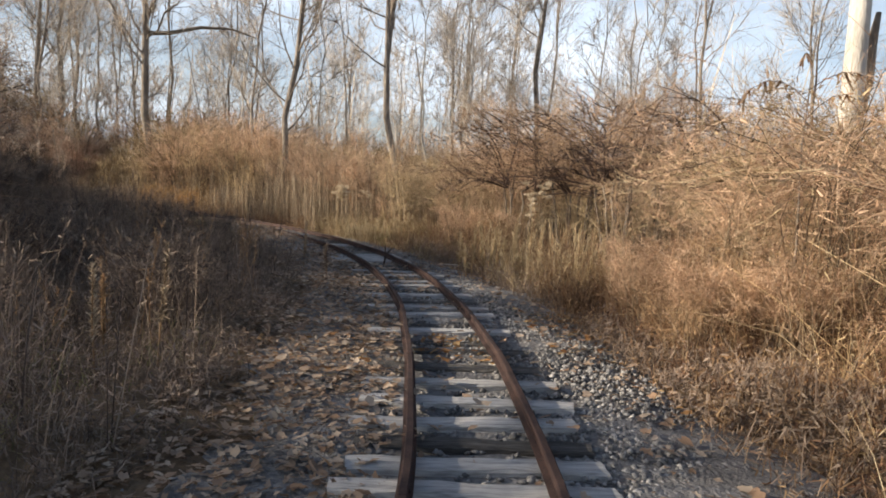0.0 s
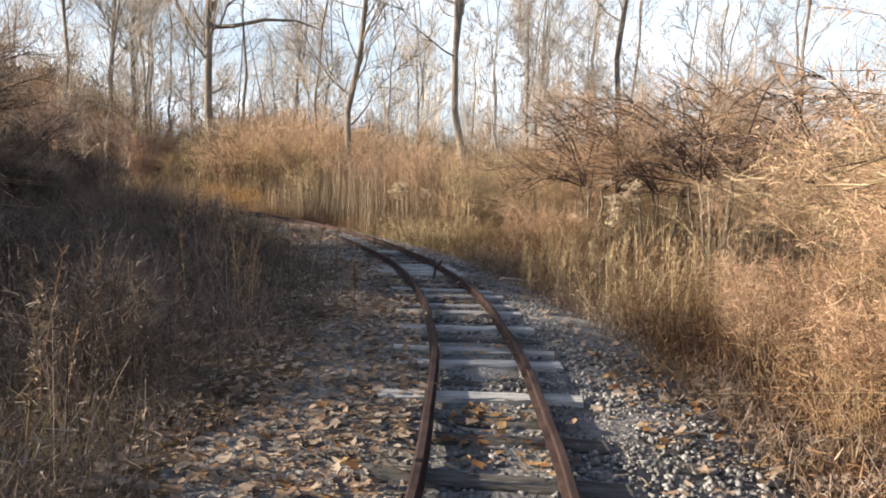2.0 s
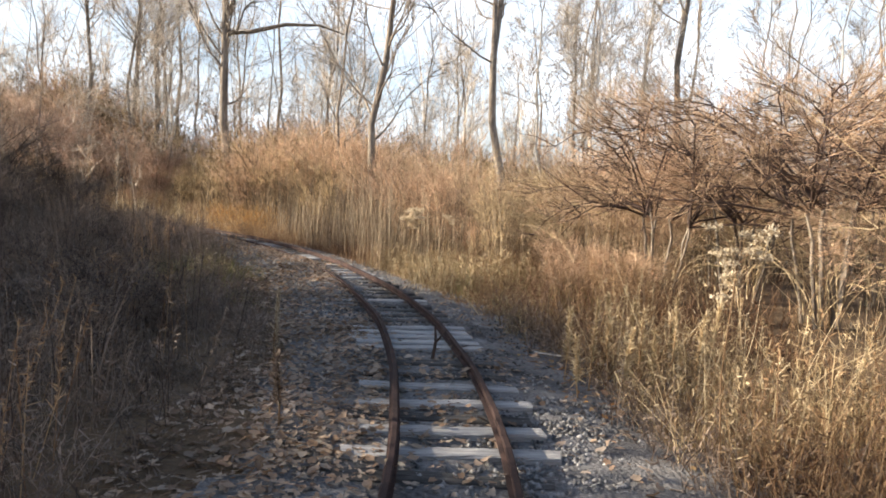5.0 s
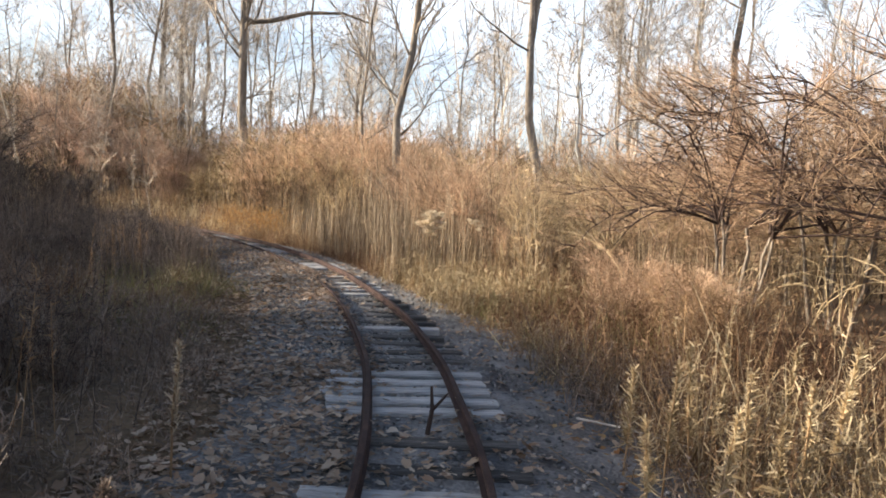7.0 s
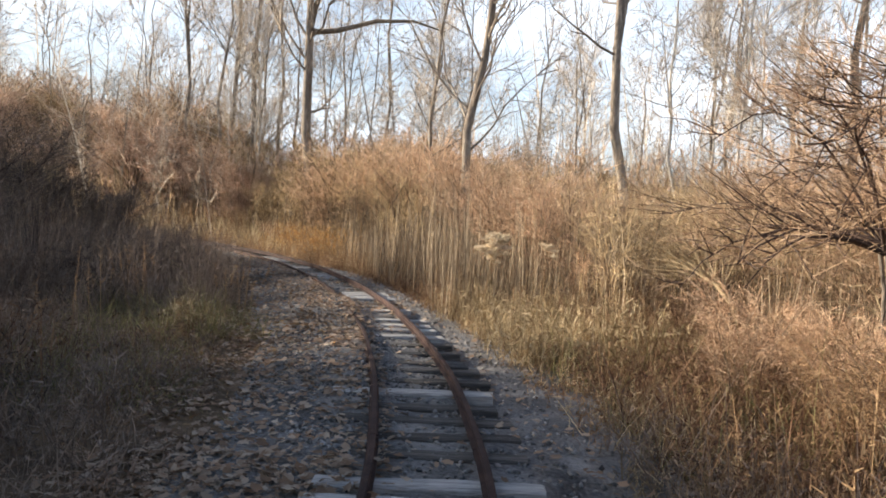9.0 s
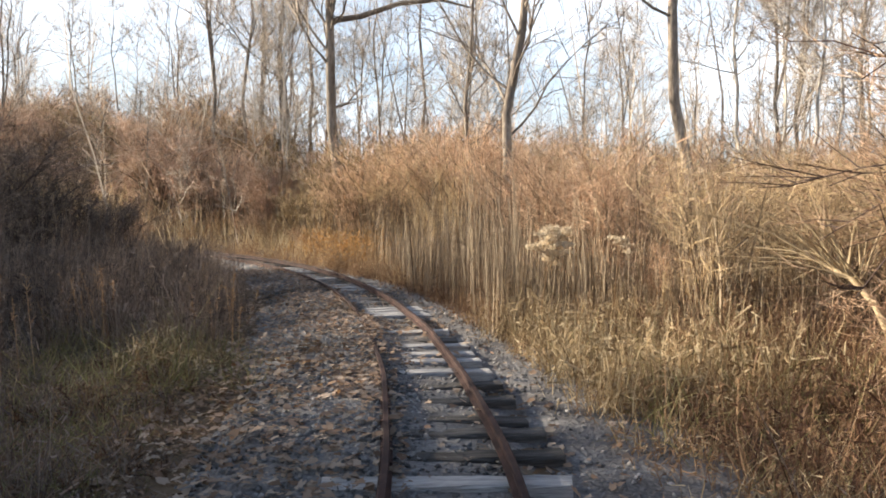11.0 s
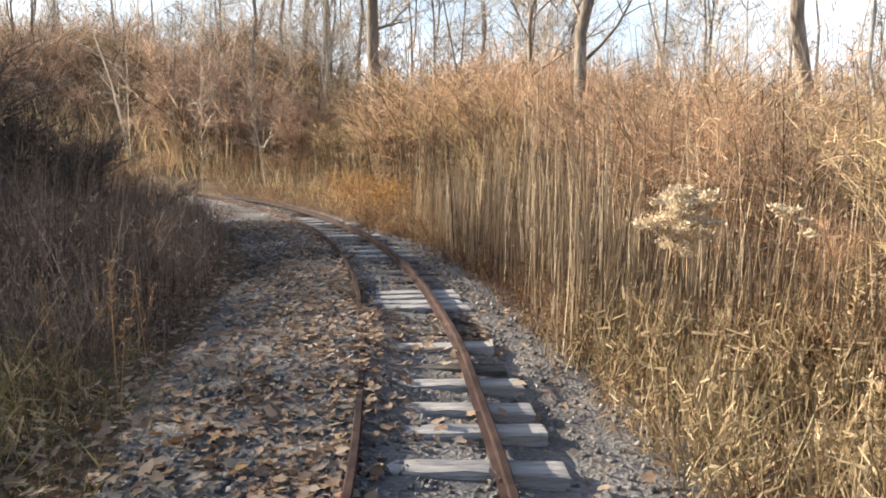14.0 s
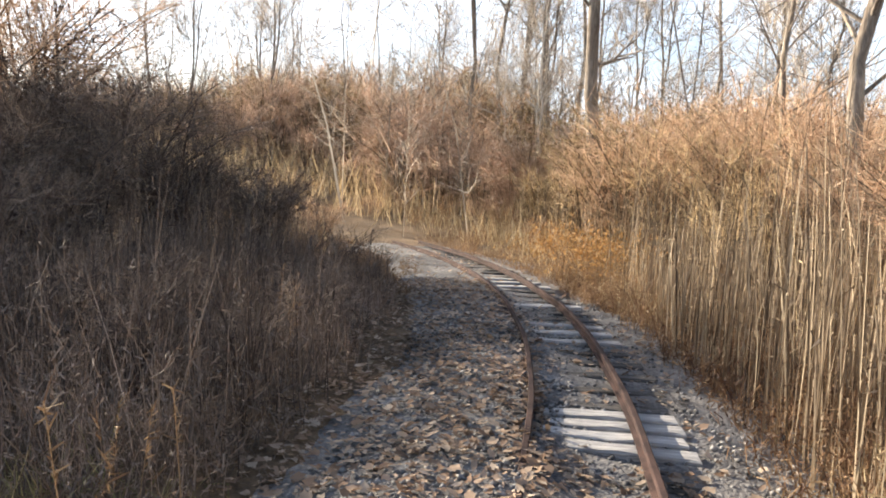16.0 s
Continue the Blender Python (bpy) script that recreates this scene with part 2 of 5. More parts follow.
# ---- the line of the track ----
KNOTS = np.linspace(0, 36, 9)
BENDS = [0.0328, 0.0232, 0.0415, 0.0435, 0.0265, 0.0407, 0.0495, 0.0495, 0.0495]
LINE_S = np.arange(-30, 36, 0.05)
_h = np.where(LINE_S < 0, 0.0, np.interp(LINE_S, KNOTS, BENDS)).cumsum() * 0.05 + 0.0341
LINE_H = _h
LINE_X = 1.0782 - np.sin(_h).cumsum() * 0.05
LINE_Y = np.cos(_h).cumsum() * 0.05
_i0 = int(np.argmin(abs(LINE_S)))
LINE_X += 1.0782 - LINE_X[_i0]
LINE_Y -= LINE_Y[_i0]


def on_line(s, d):
    """Places at s metres along the track and d metres to its right, and the heading there."""
    x, y, h = np.interp(s, LINE_S, LINE_X), np.interp(s, LINE_S, LINE_Y), np.interp(s, LINE_S, LINE_H)
    return x + d * np.cos(h), y + d * np.sin(h), h


def off_line(x, y):
    """The nearest s along the track and the distance d to its right."""
    x, y = np.atleast_1d(x), np.atleast_1d(y)
    s, d = np.empty(len(x)), np.empty(len(x))
    for k in range(0, len(x), 4000):
        q = slice(k, k + 4000)
        i = np.argmin((x[q, None] - LINE_X[None, ::4]) ** 2 + (y[q, None] - LINE_Y[None, ::4]) ** 2, axis=1) * 4
        s[q] = LINE_S[i]
        d[q] = (x[q] - LINE_X[i]) * np.cos(LINE_H[i]) + (y[q] - LINE_Y[i]) * np.sin(LINE_H[i])
    return s, d


def ground_z(x, y):
    """Height of the ground: a low bed under the track, a shallow ditch to its right, a gentle rise far off."""
    x, y = np.atleast_1d(np.asarray(x, float)), np.atleast_1d(np.asarray(y, float))
    s, d = off_line(x, y)
    z = -0.075 - 0.10 * np.exp(-((d - 1.7) / 0.7) ** 2) * (s > -2) + 0.05 * np.exp(-((d + 2.2) / 0.9) ** 2)
    z += 0.025 * (np.sin(x * 1.7 + y * 0.6) + np.sin(y * 2.3 - x * 0.8)) * np.clip((abs(d) - 1.0) / 1.0, 0, 1)
    far = np.clip((np.hypot(x + 4, y - 10) - 22) / 30, 0, 1)
    hill = 1.7 * np.exp(-(((x + 42) / 15) ** 2 + ((y - 40) / 11) ** 2))
    return z + hill + 2.0 * far * far * (3 - 2 * far)


# ---- ground ----
def build_ground():
    n = 190
    u = np.linspace(-1, 1, n)
    w = np.sign(u) * (22 * abs(u) + 480 * abs(u) ** 6)
    X, Y = np.meshgrid(-3 + w, 11 + w, indexing="ij")
    Z = ground_z(X.ravel(), Y.ravel())
    V = np.stack([X.ravel(), Y.ravel(), Z], 1)
    i, j = np.meshgrid(np.arange(n - 1), np.arange(n - 1), indexing="ij")
    q = i * n + j
    F = np.stack([q, q + n, q + n + 1, q + 1], -1).reshape(-1, 4)
    tagged(new("ground", mesh_of("ground", V, F, SOIL, True)), "brown leafy soil under dry winter weeds", "ground", kind="structure")


build_ground()


# ---- railway ----
# place along the line, tone (1: bleached pale timber, 0: dark), length kept on the far side
TIES = [(2.34, 1), (2.62, 1), (2.92, 0), (3.24, 1), (3.63, 1), (4.05, 1), (4.50, 0), (5.06, 0), (5.36, 0), (5.78, 1), (6.14, 0), (6.62, 1), (7.02, 1),
        (7.45, 0), (7.90, 1), (8.32, 0), (8.66, 1), (9.06, 1), (9.37, 0), (9.67, 1), (10.12, 1), (10.52, 0), (10.95, 0), (11.54, 1), (11.80, 1), (12.05, 1),
        (12.30, 1), (12.57, 1), (13.10, 0), (13.45, 0), (13.80, 0), (14.13, 0), (14.52, 1), (14.95, 0), (15.36, 0), (15.68, 0), (16.10, 0), (16.57, 0),
        (17.00, 1), (17.41, 1), (17.73, 1), (18.13, 1), (18.50, 0), (18.93, 1)]
TIES += [(1.9 - 0.42 * k, k % 2) for k in range(14)] + [(19.35, 0), (19.75, 0), (20.18, 1), (20.38, 1), (20.58, 1), (20.79, 1), (21.05, 0)]
TIES += [(21.45 + 0.4 * k, 1 if k in (4, 5, 6, 9, 13, 14, 15) else 0) for k in range(26)]


def tie_mesh(rng, mat, long):
    """A worn sleeper: rounded uneven edges, a split along the grain and gnawed ends."""
    bm = bmesh.new()
    bmesh.ops.create_cube(bm, size=1)
    for v in bm.verts:
        v.co = Vector((v.co.x * long, v.co.y * 0.145, v.co.z * 0.12 - 0.06))
    bmesh.ops.subdivide_edges(bm, edges=[e_ for e_ in bm.edges if abs(e_.verts[0].co.x - e_.verts[1].co.x) > 0.1], cuts=7)
    bmesh.ops.bevel(bm, geom=[e_ for e_ in bm.edges if all(v.co.z > -0.01 for v in e_.verts) and e_.is_boundary is False
                              and abs(e_.verts[0].co.y - e_.verts[1].co.y) < 0.01], offset=0.012, segments=1, affect="EDGES")
    for v in bm.verts:
        v.co += Vector((rng.normal() * 0.006 if abs(v.co.x) > long * 0.45 else 0, rng.normal() * 0.004, rng.normal() * 0.003 if v.co.z > -0.03 else 0))
    me = bpy.data.meshes.new("sleeper")
    bm.to_mesh(me)
    bm.free()
    me.materials.append(mat)
    return me


RAIL_PROFILE = [(-0.036, 0), (0.036, 0), (0.036, 0.006), (0.007, 0.014), (0.007, 0.05), (0.02, 0.056), (0.021, 0.07), (0.015, 0.076),
                (-0.015, 0.076), (-0.021, 0.07), (-0.02, 0.056), (-0.007, 0.05), (-0.007, 0.014), (-0.036, 0.006)]


def rail_mesh(s0, s1, d):
    ss = np.arange(s0, s1, 0.25)
    ss = np.append(ss, s1)
    V = []
    for s in ss:
        wob = 0.006 * math.sin(s * 1.3 + d * 5) + 0.004 * math.sin(s * 3.1)
        for px, pz in RAIL_PROFILE:
            x, y, _ = on_line(s, d + px + wob)
            V.append((x, y, pz + 0.004 + 0.004 * math.sin(s * 2.1 + d)))
    k = len(RAIL_PROFILE)
    F = [(i * k + j, i * k + (j + 1) % k, (i + 1) * k + (j + 1) % k, (i + 1) * k + j) for i in range(len(ss) - 1) for j in range(k)]
    me = bpy.data.meshes.new("rail")
    me.from_pydata(V, [], F + [tuple(range(k))[::-1], tuple((len(ss) - 1) * k + j for j in range(k))])
    me.materials.append(RUST)
    return me


def fishplate_mesh():
    bm = bmesh.new()
    bmesh.ops.create_cube(bm, size=1)
    for v in bm.verts:
        v.co = Vector((v.co.x * 0.012, v.co.y * 0.36, v.co.z * 0.034))
    for y in (-0.13, -0.045, 0.045, 0.13):
        bmesh.ops.create_cone(bm, cap_ends=True, segments=6, radius1=0.011, radius2=0.010, depth=0.016,
                              matrix=Matrix.Translation((0.012, y, 0)) @ Matrix.Rotation(math.pi / 2, 4, "Y"))
    me = bpy.data.meshes.new("fishplate")
    bm.to_mesh(me)
    bm.free()
    me.materials.append(RUST)
    return me


def build_track():
    rng = np.random.default_rng(3)
    track = tagged(new("railway_track"), "narrow-gauge railway track with rusty rails on weathered wooden sleepers", "railway track")
    pale = [tie_mesh(rng, WOOD_PALE, L) for L in (1.22, 1.25, 1.28, 1.24)]
    dark = [tie_mesh(rng, WOOD_DARK, L) for L in (1.20, 1.25, 1.3, 1.22)]
    for s, tone in TIES:
        x, y, h = on_line(s, rng.normal() * 0.02)
        o = child("sleeper", (pale if tone else dark)[int(rng.integers(4))], track)
        o.matrix_basis = pose(x, y, -0.004 if tone else -0.022 + rng.normal() * 0.006, rng.normal() * 0.8, rng.normal() * 0.6, math.degrees(h) + rng.normal() * 1.6)
    fp = fishplate_mesh()
    for d in (-0.325, 0.325):
        cuts = [-8.0, -3.0, 2.05, 7.6, 13.1, 18.7, 24.2, 29.8, 33.0]
        for s0, s1 in zip(cuts, cuts[1:]):
            r = child("rail", rail_mesh(s0 + 0.004, s1 - 0.004, d), track, "rusty brown steel rail")
            if s0 > -4:
                x, y, h = on_line(s0, d + 0.013)
                q = child("fishplate", fp, r)
                q.matrix_basis = pose(x, y, 0.036, 0, 0, math.degrees(h))


build_track()


def bed_z(d, s=0.0):
    drift = 0.055 * np.clip((np.asarray(s) - 13.5) / 2.5, 0, 1) * np.clip((0.1 - np.asarray(d)) / 0.5, 0, 1) * np.clip((np.asarray(d) + 1.6) / 0.5, 0, 1)
    drift = drift + 0.062 * np.clip((np.asarray(s) - 17.0) / 1.2, 0, 1) * np.clip((20.6 - np.asarray(s)) / 1.2, 0, 1) * np.clip((-0.12 - np.asarray(d)) / 0.12, 0, 1) * np.clip((np.asarray(d) + 1.3) / 0.5, 0, 1)
    scour = 0.042 * np.clip((np.asarray(s) - 13.5) / 1.0, 0, 1) * np.clip((19.2 - np.asarray(s)) / 1.0, 0, 1) * np.clip((np.asarray(d) - 0.35) / 0.1, 0, 1) * np.clip((0.95 - np.asarray(d)) / 0.25, 0, 1)
    return drift - scour + np.interp(d, [-1.75, -1.45, -1.2, -0.8, -0.3, 0.3, 0.8, 1.0, 1.2, 1.45, 1.7], [-0.14, -0.055, -0.045, -0.035, -0.04, -0.04, -0.045, -0.06, -0.085, -0.115, -0.15])


def build_bed():
    ss = np.arange(-8, 33, 0.12)
    dd = np.array([-1.75, -1.45, -1.2, -1.0, -0.8, -0.55, -0.3, 0, 0.3, 0.55, 0.8, 1.0, 1.2, 1.45, 1.7, 1.95])
    zz = np.array([-0.14, -0.055, -0.045, -0.04, -0.035, -0.035, -0.04, -0.04, -0.04, -0.04, -0.045, -0.06, -0.085, -0.115, -0.15, -0.24])
    rng = np.random.default_rng(8)
    S, D = np.meshgrid(ss, dd, indexing="ij")
    wig = 0.14 * np.sin(S * 0.9) + 0.1 * np.sin(S * 2.3 + 1)
    D2 = D + wig * (abs(D) > 0.9) + rng.normal(size=D.shape) * 0.015
    X, Y, _ = on_line(S, D2)
    Z = zz[None] + rng.normal(size=D.shape) * 0.009 + bed_z(D2, S) - bed_z(D2)
    V = np.stack([X.ravel(), Y.ravel(), Z.ravel()], 1)
    n = len(dd)
    i, j = np.meshgrid(np.arange(len(ss) - 1), np.arange(n - 1), indexing="ij")
    q = i * n + j
    F = np.stack([q, q + 1, q + n + 1, q + n], -1).reshape(-1, 4)
    tagged(new("trackbed", mesh_of("trackbed", V, F, BALLAST, True)), "grey crushed-stone ballast bed mixed with dead leaves", "ballast bed", kind="structure")


build_bed()


# ---- vegetation kinds ----
def shrub_meshes(seed, tall, spread, stems, twigs, arch, twig_mat, stem_mat=None, stem_r=0.012, tw=0.006, bare=0.36, rise=0.45):
    """Many arching stems from one root, each with side twigs that fork once more."""
    rng = np.random.default_rng(seed)
    S, tb, tw_, tl = [], [], [], []
    for k in range(stems):
        az = rng.uniform(0, 2 * np.pi)
        out = np.array([math.cos(az), math.sin(az), 0]) * spread * rng.uniform(0.25, 1.0)
        hgt = tall * rng.uniform(0.65, 1.05)
        b0 = np.array([*rng.normal(size=2) * 0.10 * spread, -0.12])
        drift = rng.normal(size=3) * 0.05 * tall
        u = np.linspace(0, 1, 6)[:, None]
        pts = b0 + out * u ** 1.5 + np.array([0, 0, 1]) * hgt * (u * (1 + arch) - arch * u ** 2.4) + drift * np.sin(u * 5)
        S.append(tube(pts, np.linspace(stem_r, stem_r * 0.25, 6) * rng.uniform(0.7, 1.3), 4))
        m = twigs // stems
        uu = np.sqrt(rng.uniform(bare ** 2, 1, m))
        at = np.stack([np.interp(uu, u[:, 0], pts[:, c]) for c in range(3)], 1)
        way = out / (np.linalg.norm(out) + 1e-6) * 0.5 + rng.normal(size=(m, 3)) * [0.62, 0.62, 0.5] + np.array([0, 0, rise])
        way /= np.linalg.norm(way, axis=1, keepdims=True)
        way *= (rng.uniform(0.12, 0.34, m) * tall * (1.1 - 0.5 * uu))[:, None]
        tb.append(at), tw_.append(way)
    B, W = np.concatenate(tb), np.concatenate(tw_)
    one = strands(rng, B, W, rng.uniform(0.7, 1.3, len(B)) * tw, 0.18, 2)
    f = rng.uniform(0.3, 0.95, (len(B), 2))
    B2 = np.concatenate([B + W * f[:, :1], B + W * f[:, 1:]])
    W2 = np.concatenate([W, W]) * 0.45 + rng.normal(size=(2 * len(B), 3)) * np.linalg.norm(np.concatenate([W, W]), axis=1, keepdims=True) * 0.32
    two = strands(rng, B2, W2, rng.uniform(0.5, 0.9, len(B2)) * tw, 0.1, 1)
    m = len(B)
    bits = strands(rng, B + W * rng.uniform(0.2, 1, (m, 1)), rng.normal(size=(m, 3)) * 0.018 * tall ** 0.5, rng.uniform(0.005, 0.012, m) * tall ** 0.5, 0.2, 1, 0.5)
    return joined(S), joined([one, two, bits]), stem_mat or STEM, twig_mat


def shrub(name, meshes, label, group="", category="shrub"):
    root = tagged(new(name), label, category, group)
    child("stem_clump", mesh_of("stem_clump", *meshes[0], meshes[2]), root)
    child("crown", mesh_of("crown", *meshes[1], meshes[3]), root)
    return root


def massed(name, kinds, label, places, rng, scale):
    """A thicket too far off to count: many shrubs in one piece for each bark and twig."""
    by = {}
    for x, y in places:
        lump = math.sin(x * 0.52 + 1) * math.sin(y * 0.47) + 0.4 * math.sin(x * 1.3 + y * 0.9)
        k = kinds[1] if lump + rng.normal() * 0.2 > 0.25 else kinds[int(rng.choice([0, 2]))]
        sc, a_ = rng.uniform(*scale) * (1 + 0.22 * lump), rng.uniform(0, 6.3)
        R = np.array([[math.cos(a_), -math.sin(a_), 0], [math.sin(a_), math.cos(a_), 0], [0, 0, 1]]) * sc
        for (V, F), mat in ((k[0], k[2]), (k[1], k[3])):
            by.setdefault(mat, []).append((V @ R.T + [x, y, float(ground_z(x, y)[0])], F))
    for mat, bits in by.items():
        tagged(new(name, mesh_of(name, *joined(bits), mat)), label, "thicket", kind="stuff")


def spread_copies(first, places, rng, scale=(0.85, 1.15), sink=0.0):
    """Copies of a thing at the places; the first place takes the thing itself."""
    for k, (x, y) in enumerate(places):
        sc = rng.uniform(*scale)
        m = pose(x, y, float(ground_z(x, y)[0]) - sink, 0, 0, rng.uniform(0, 360)) @ Matrix.Diagonal((sc, sc, sc * rng.uniform(0.92, 1.08), 1))
        if k == 0:
            first.matrix_basis = m
            base = first
        else:
            o = copy_thing(base, pose(0, 0, 0))
            o.matrix_basis = m


CLEAR = ((1.25, 9.1, 0.9), (1.1, 8.0, 0.6), (-3.45, 17.5, 0.7), (-3.1, 16.8, 0.6), (-0.85, 18.85, 0.9), (-1.0, 18.1, 0.7), (-11.4, 25.1, 1.1), (-10.6, 24.2, 0.8), (-12.6, 25.9, 0.9), (-0.8, 17.4, 0.6), (1.0, 16.7, 0.7), (2.4, 17.8, 0.7))      # where single plants stand free


def is_clear(x, y, share=1.0):
    ok = np.ones(len(x), bool)
    for cx, cy, r in CLEAR:
        ok &= np.hypot(x - cx, y - cy) > r * share
    return ok


def scatter(rng, n, s, d):
    x, y, _ = on_line(rng.uniform(*s, n), rng.uniform(*d, n))
    ok = is_clear(x, y, 1.35)
    return np.stack([x[ok], y[ok]], 1)


def tree_meshes(seed, tall, r0, fork=0.0, lean=0.0, limbs=15, pale=False, low=0.28):
    rng = np.random.default_rng(seed)
    T, limb_list, tb, tw_ = [], [], [], []
    u = np.linspace(0, 1, 11)
    path = np.stack([lean * tall * u + 0.008 * tall * np.sin(u * 5 + seed), 0.008 * tall * np.sin(u * 7 + 2 * seed), tall * u - 0.3], 1)
    path[1:] += rng.normal(size=(10, 3)) * [0.007 * tall, 0.007 * tall, 0]
    rad = r0 * (1 - 0.86 * u) * (1 + 0.5 * np.exp(-u * 30))
    T.append(tube(path, rad, 9))
    heads = [(path, rad)]
    if fork:
        i = int(fork * 10)
        p2 = path[i] + (path[i:] - path[i]) * [1, 1, 0.92] + np.linspace(0, 1, 11 - i)[:, None] ** 0.8 * np.array([-0.075 * tall, 0.03 * tall, 0])
        T.append(tube(p2, rad[i:] * 0.8, 8))
        heads.append((p2, rad[i:] * 0.8))
    for P, R in heads:
        for k in range(limbs):
            f = rng.uniform(low if len(P) == 11 else 0.1, 0.97)
            g = f * (len(P) - 1)
            i = int(g)
            at = P[i] + (P[min(i + 1, len(P) - 1)] - P[i]) * (g - i)
            az = rng.uniform(0, 2 * np.pi)
            up = rng.uniform(0.15, 1.6)
            long = tall * rng.uniform(0.09, 0.24) * (1.15 - 0.6 * f)
            w = np.array([math.cos(az), math.sin(az), up])
            w /= np.linalg.norm(w)
            v = np.linspace(0, 1, 6)[:, None]
            pts = at + w * long * v + np.array([0, 0, 0.3 * long]) * v ** 2 + rng.normal(size=(6, 3)) * 0.055 * long * v
            r1 = max(0.022, float(np.interp(g, np.arange(len(R)), R)) * 0.34)
            L = [tube(pts, np.linspace(r1, r1 * 0.25, 6), 5)]
            limb_list.append(L)
            for q in rng.uniform(0.2, 1, 8):
                a2 = np.array([np.interp(q, v[:, 0], pts[:, c]) for c in range(3)])
                w2 = w * 0.8 + rng.normal(size=3) * 0.5 + np.array([0, 0, 0.45])
                w2 *= long * rng.uniform(0.25, 0.6) * (1.2 - 0.5 * q) / np.linalg.norm(w2)
                mid = a2 + w2 * 0.5 + rng.normal(size=3) * 0.05 * long
                L.append(tube([a2, mid, a2 + w2], [r1 * 0.42, r1 * 0.3, r1 * 0.14], 4))
                m = 5
                h = rng.uniform(0.2, 1, m)[:, None]
                tb.append(a2 + w2 * h)
                tw_.append(w2 * 0.45 + rng.normal(size=(m, 3)) * np.linalg.norm(w2) * 0.26 + [0, 0, 0.1 * np.linalg.norm(w2)])
    B, W = np.concatenate(tb), np.concatenate(tw_)
    one = strands(rng, B, W, rng.uniform(0.012, 0.024, len(B)), 0.12, 2, 0.4)
    B2 = np.repeat(B, 2, 0) + np.repeat(W, 2, 0) * rng.uniform(0.2, 0.95, (2 * len(B), 1))
    W2 = np.repeat(W, 2, 0) * 0.6 + rng.normal(size=(2 * len(B), 3)) * 0.17 * np.linalg.norm(np.repeat(W, 2, 0), axis=1, keepdims=True)
    two = strands(rng, B2, W2, np.full(len(B2), 0.009), 0.1, 1, 0.6)
    V3, F3 = joined([one, two])
    bark = BARK_PALE if pale else BARK
    out = [("trunk" if k == 0 else "fork_stem", mesh_of("trunk", *t, bark, True)) for k, t in enumerate(T)]
    return out + [("limb", mesh_of("limb", *joined(L), bark, True)) for L in limb_list] + [("crown", mesh_of("crown", V3, F3, TWIG_GREY))]


def tree(meshes, label):
    root = tagged(new("tree"), label, "tree", "bare woods behind the thicket")
    for part_name, me in meshes:
        child(part_name, me, root)
    return root


def stand(root, x, y, turn=0.0, size=1.0):
    root.matrix_basis = pose(x, y, float(ground_z(x, y)[0]), 0, 0, turn) @ Matrix.Diagonal((size, size, size, 1))


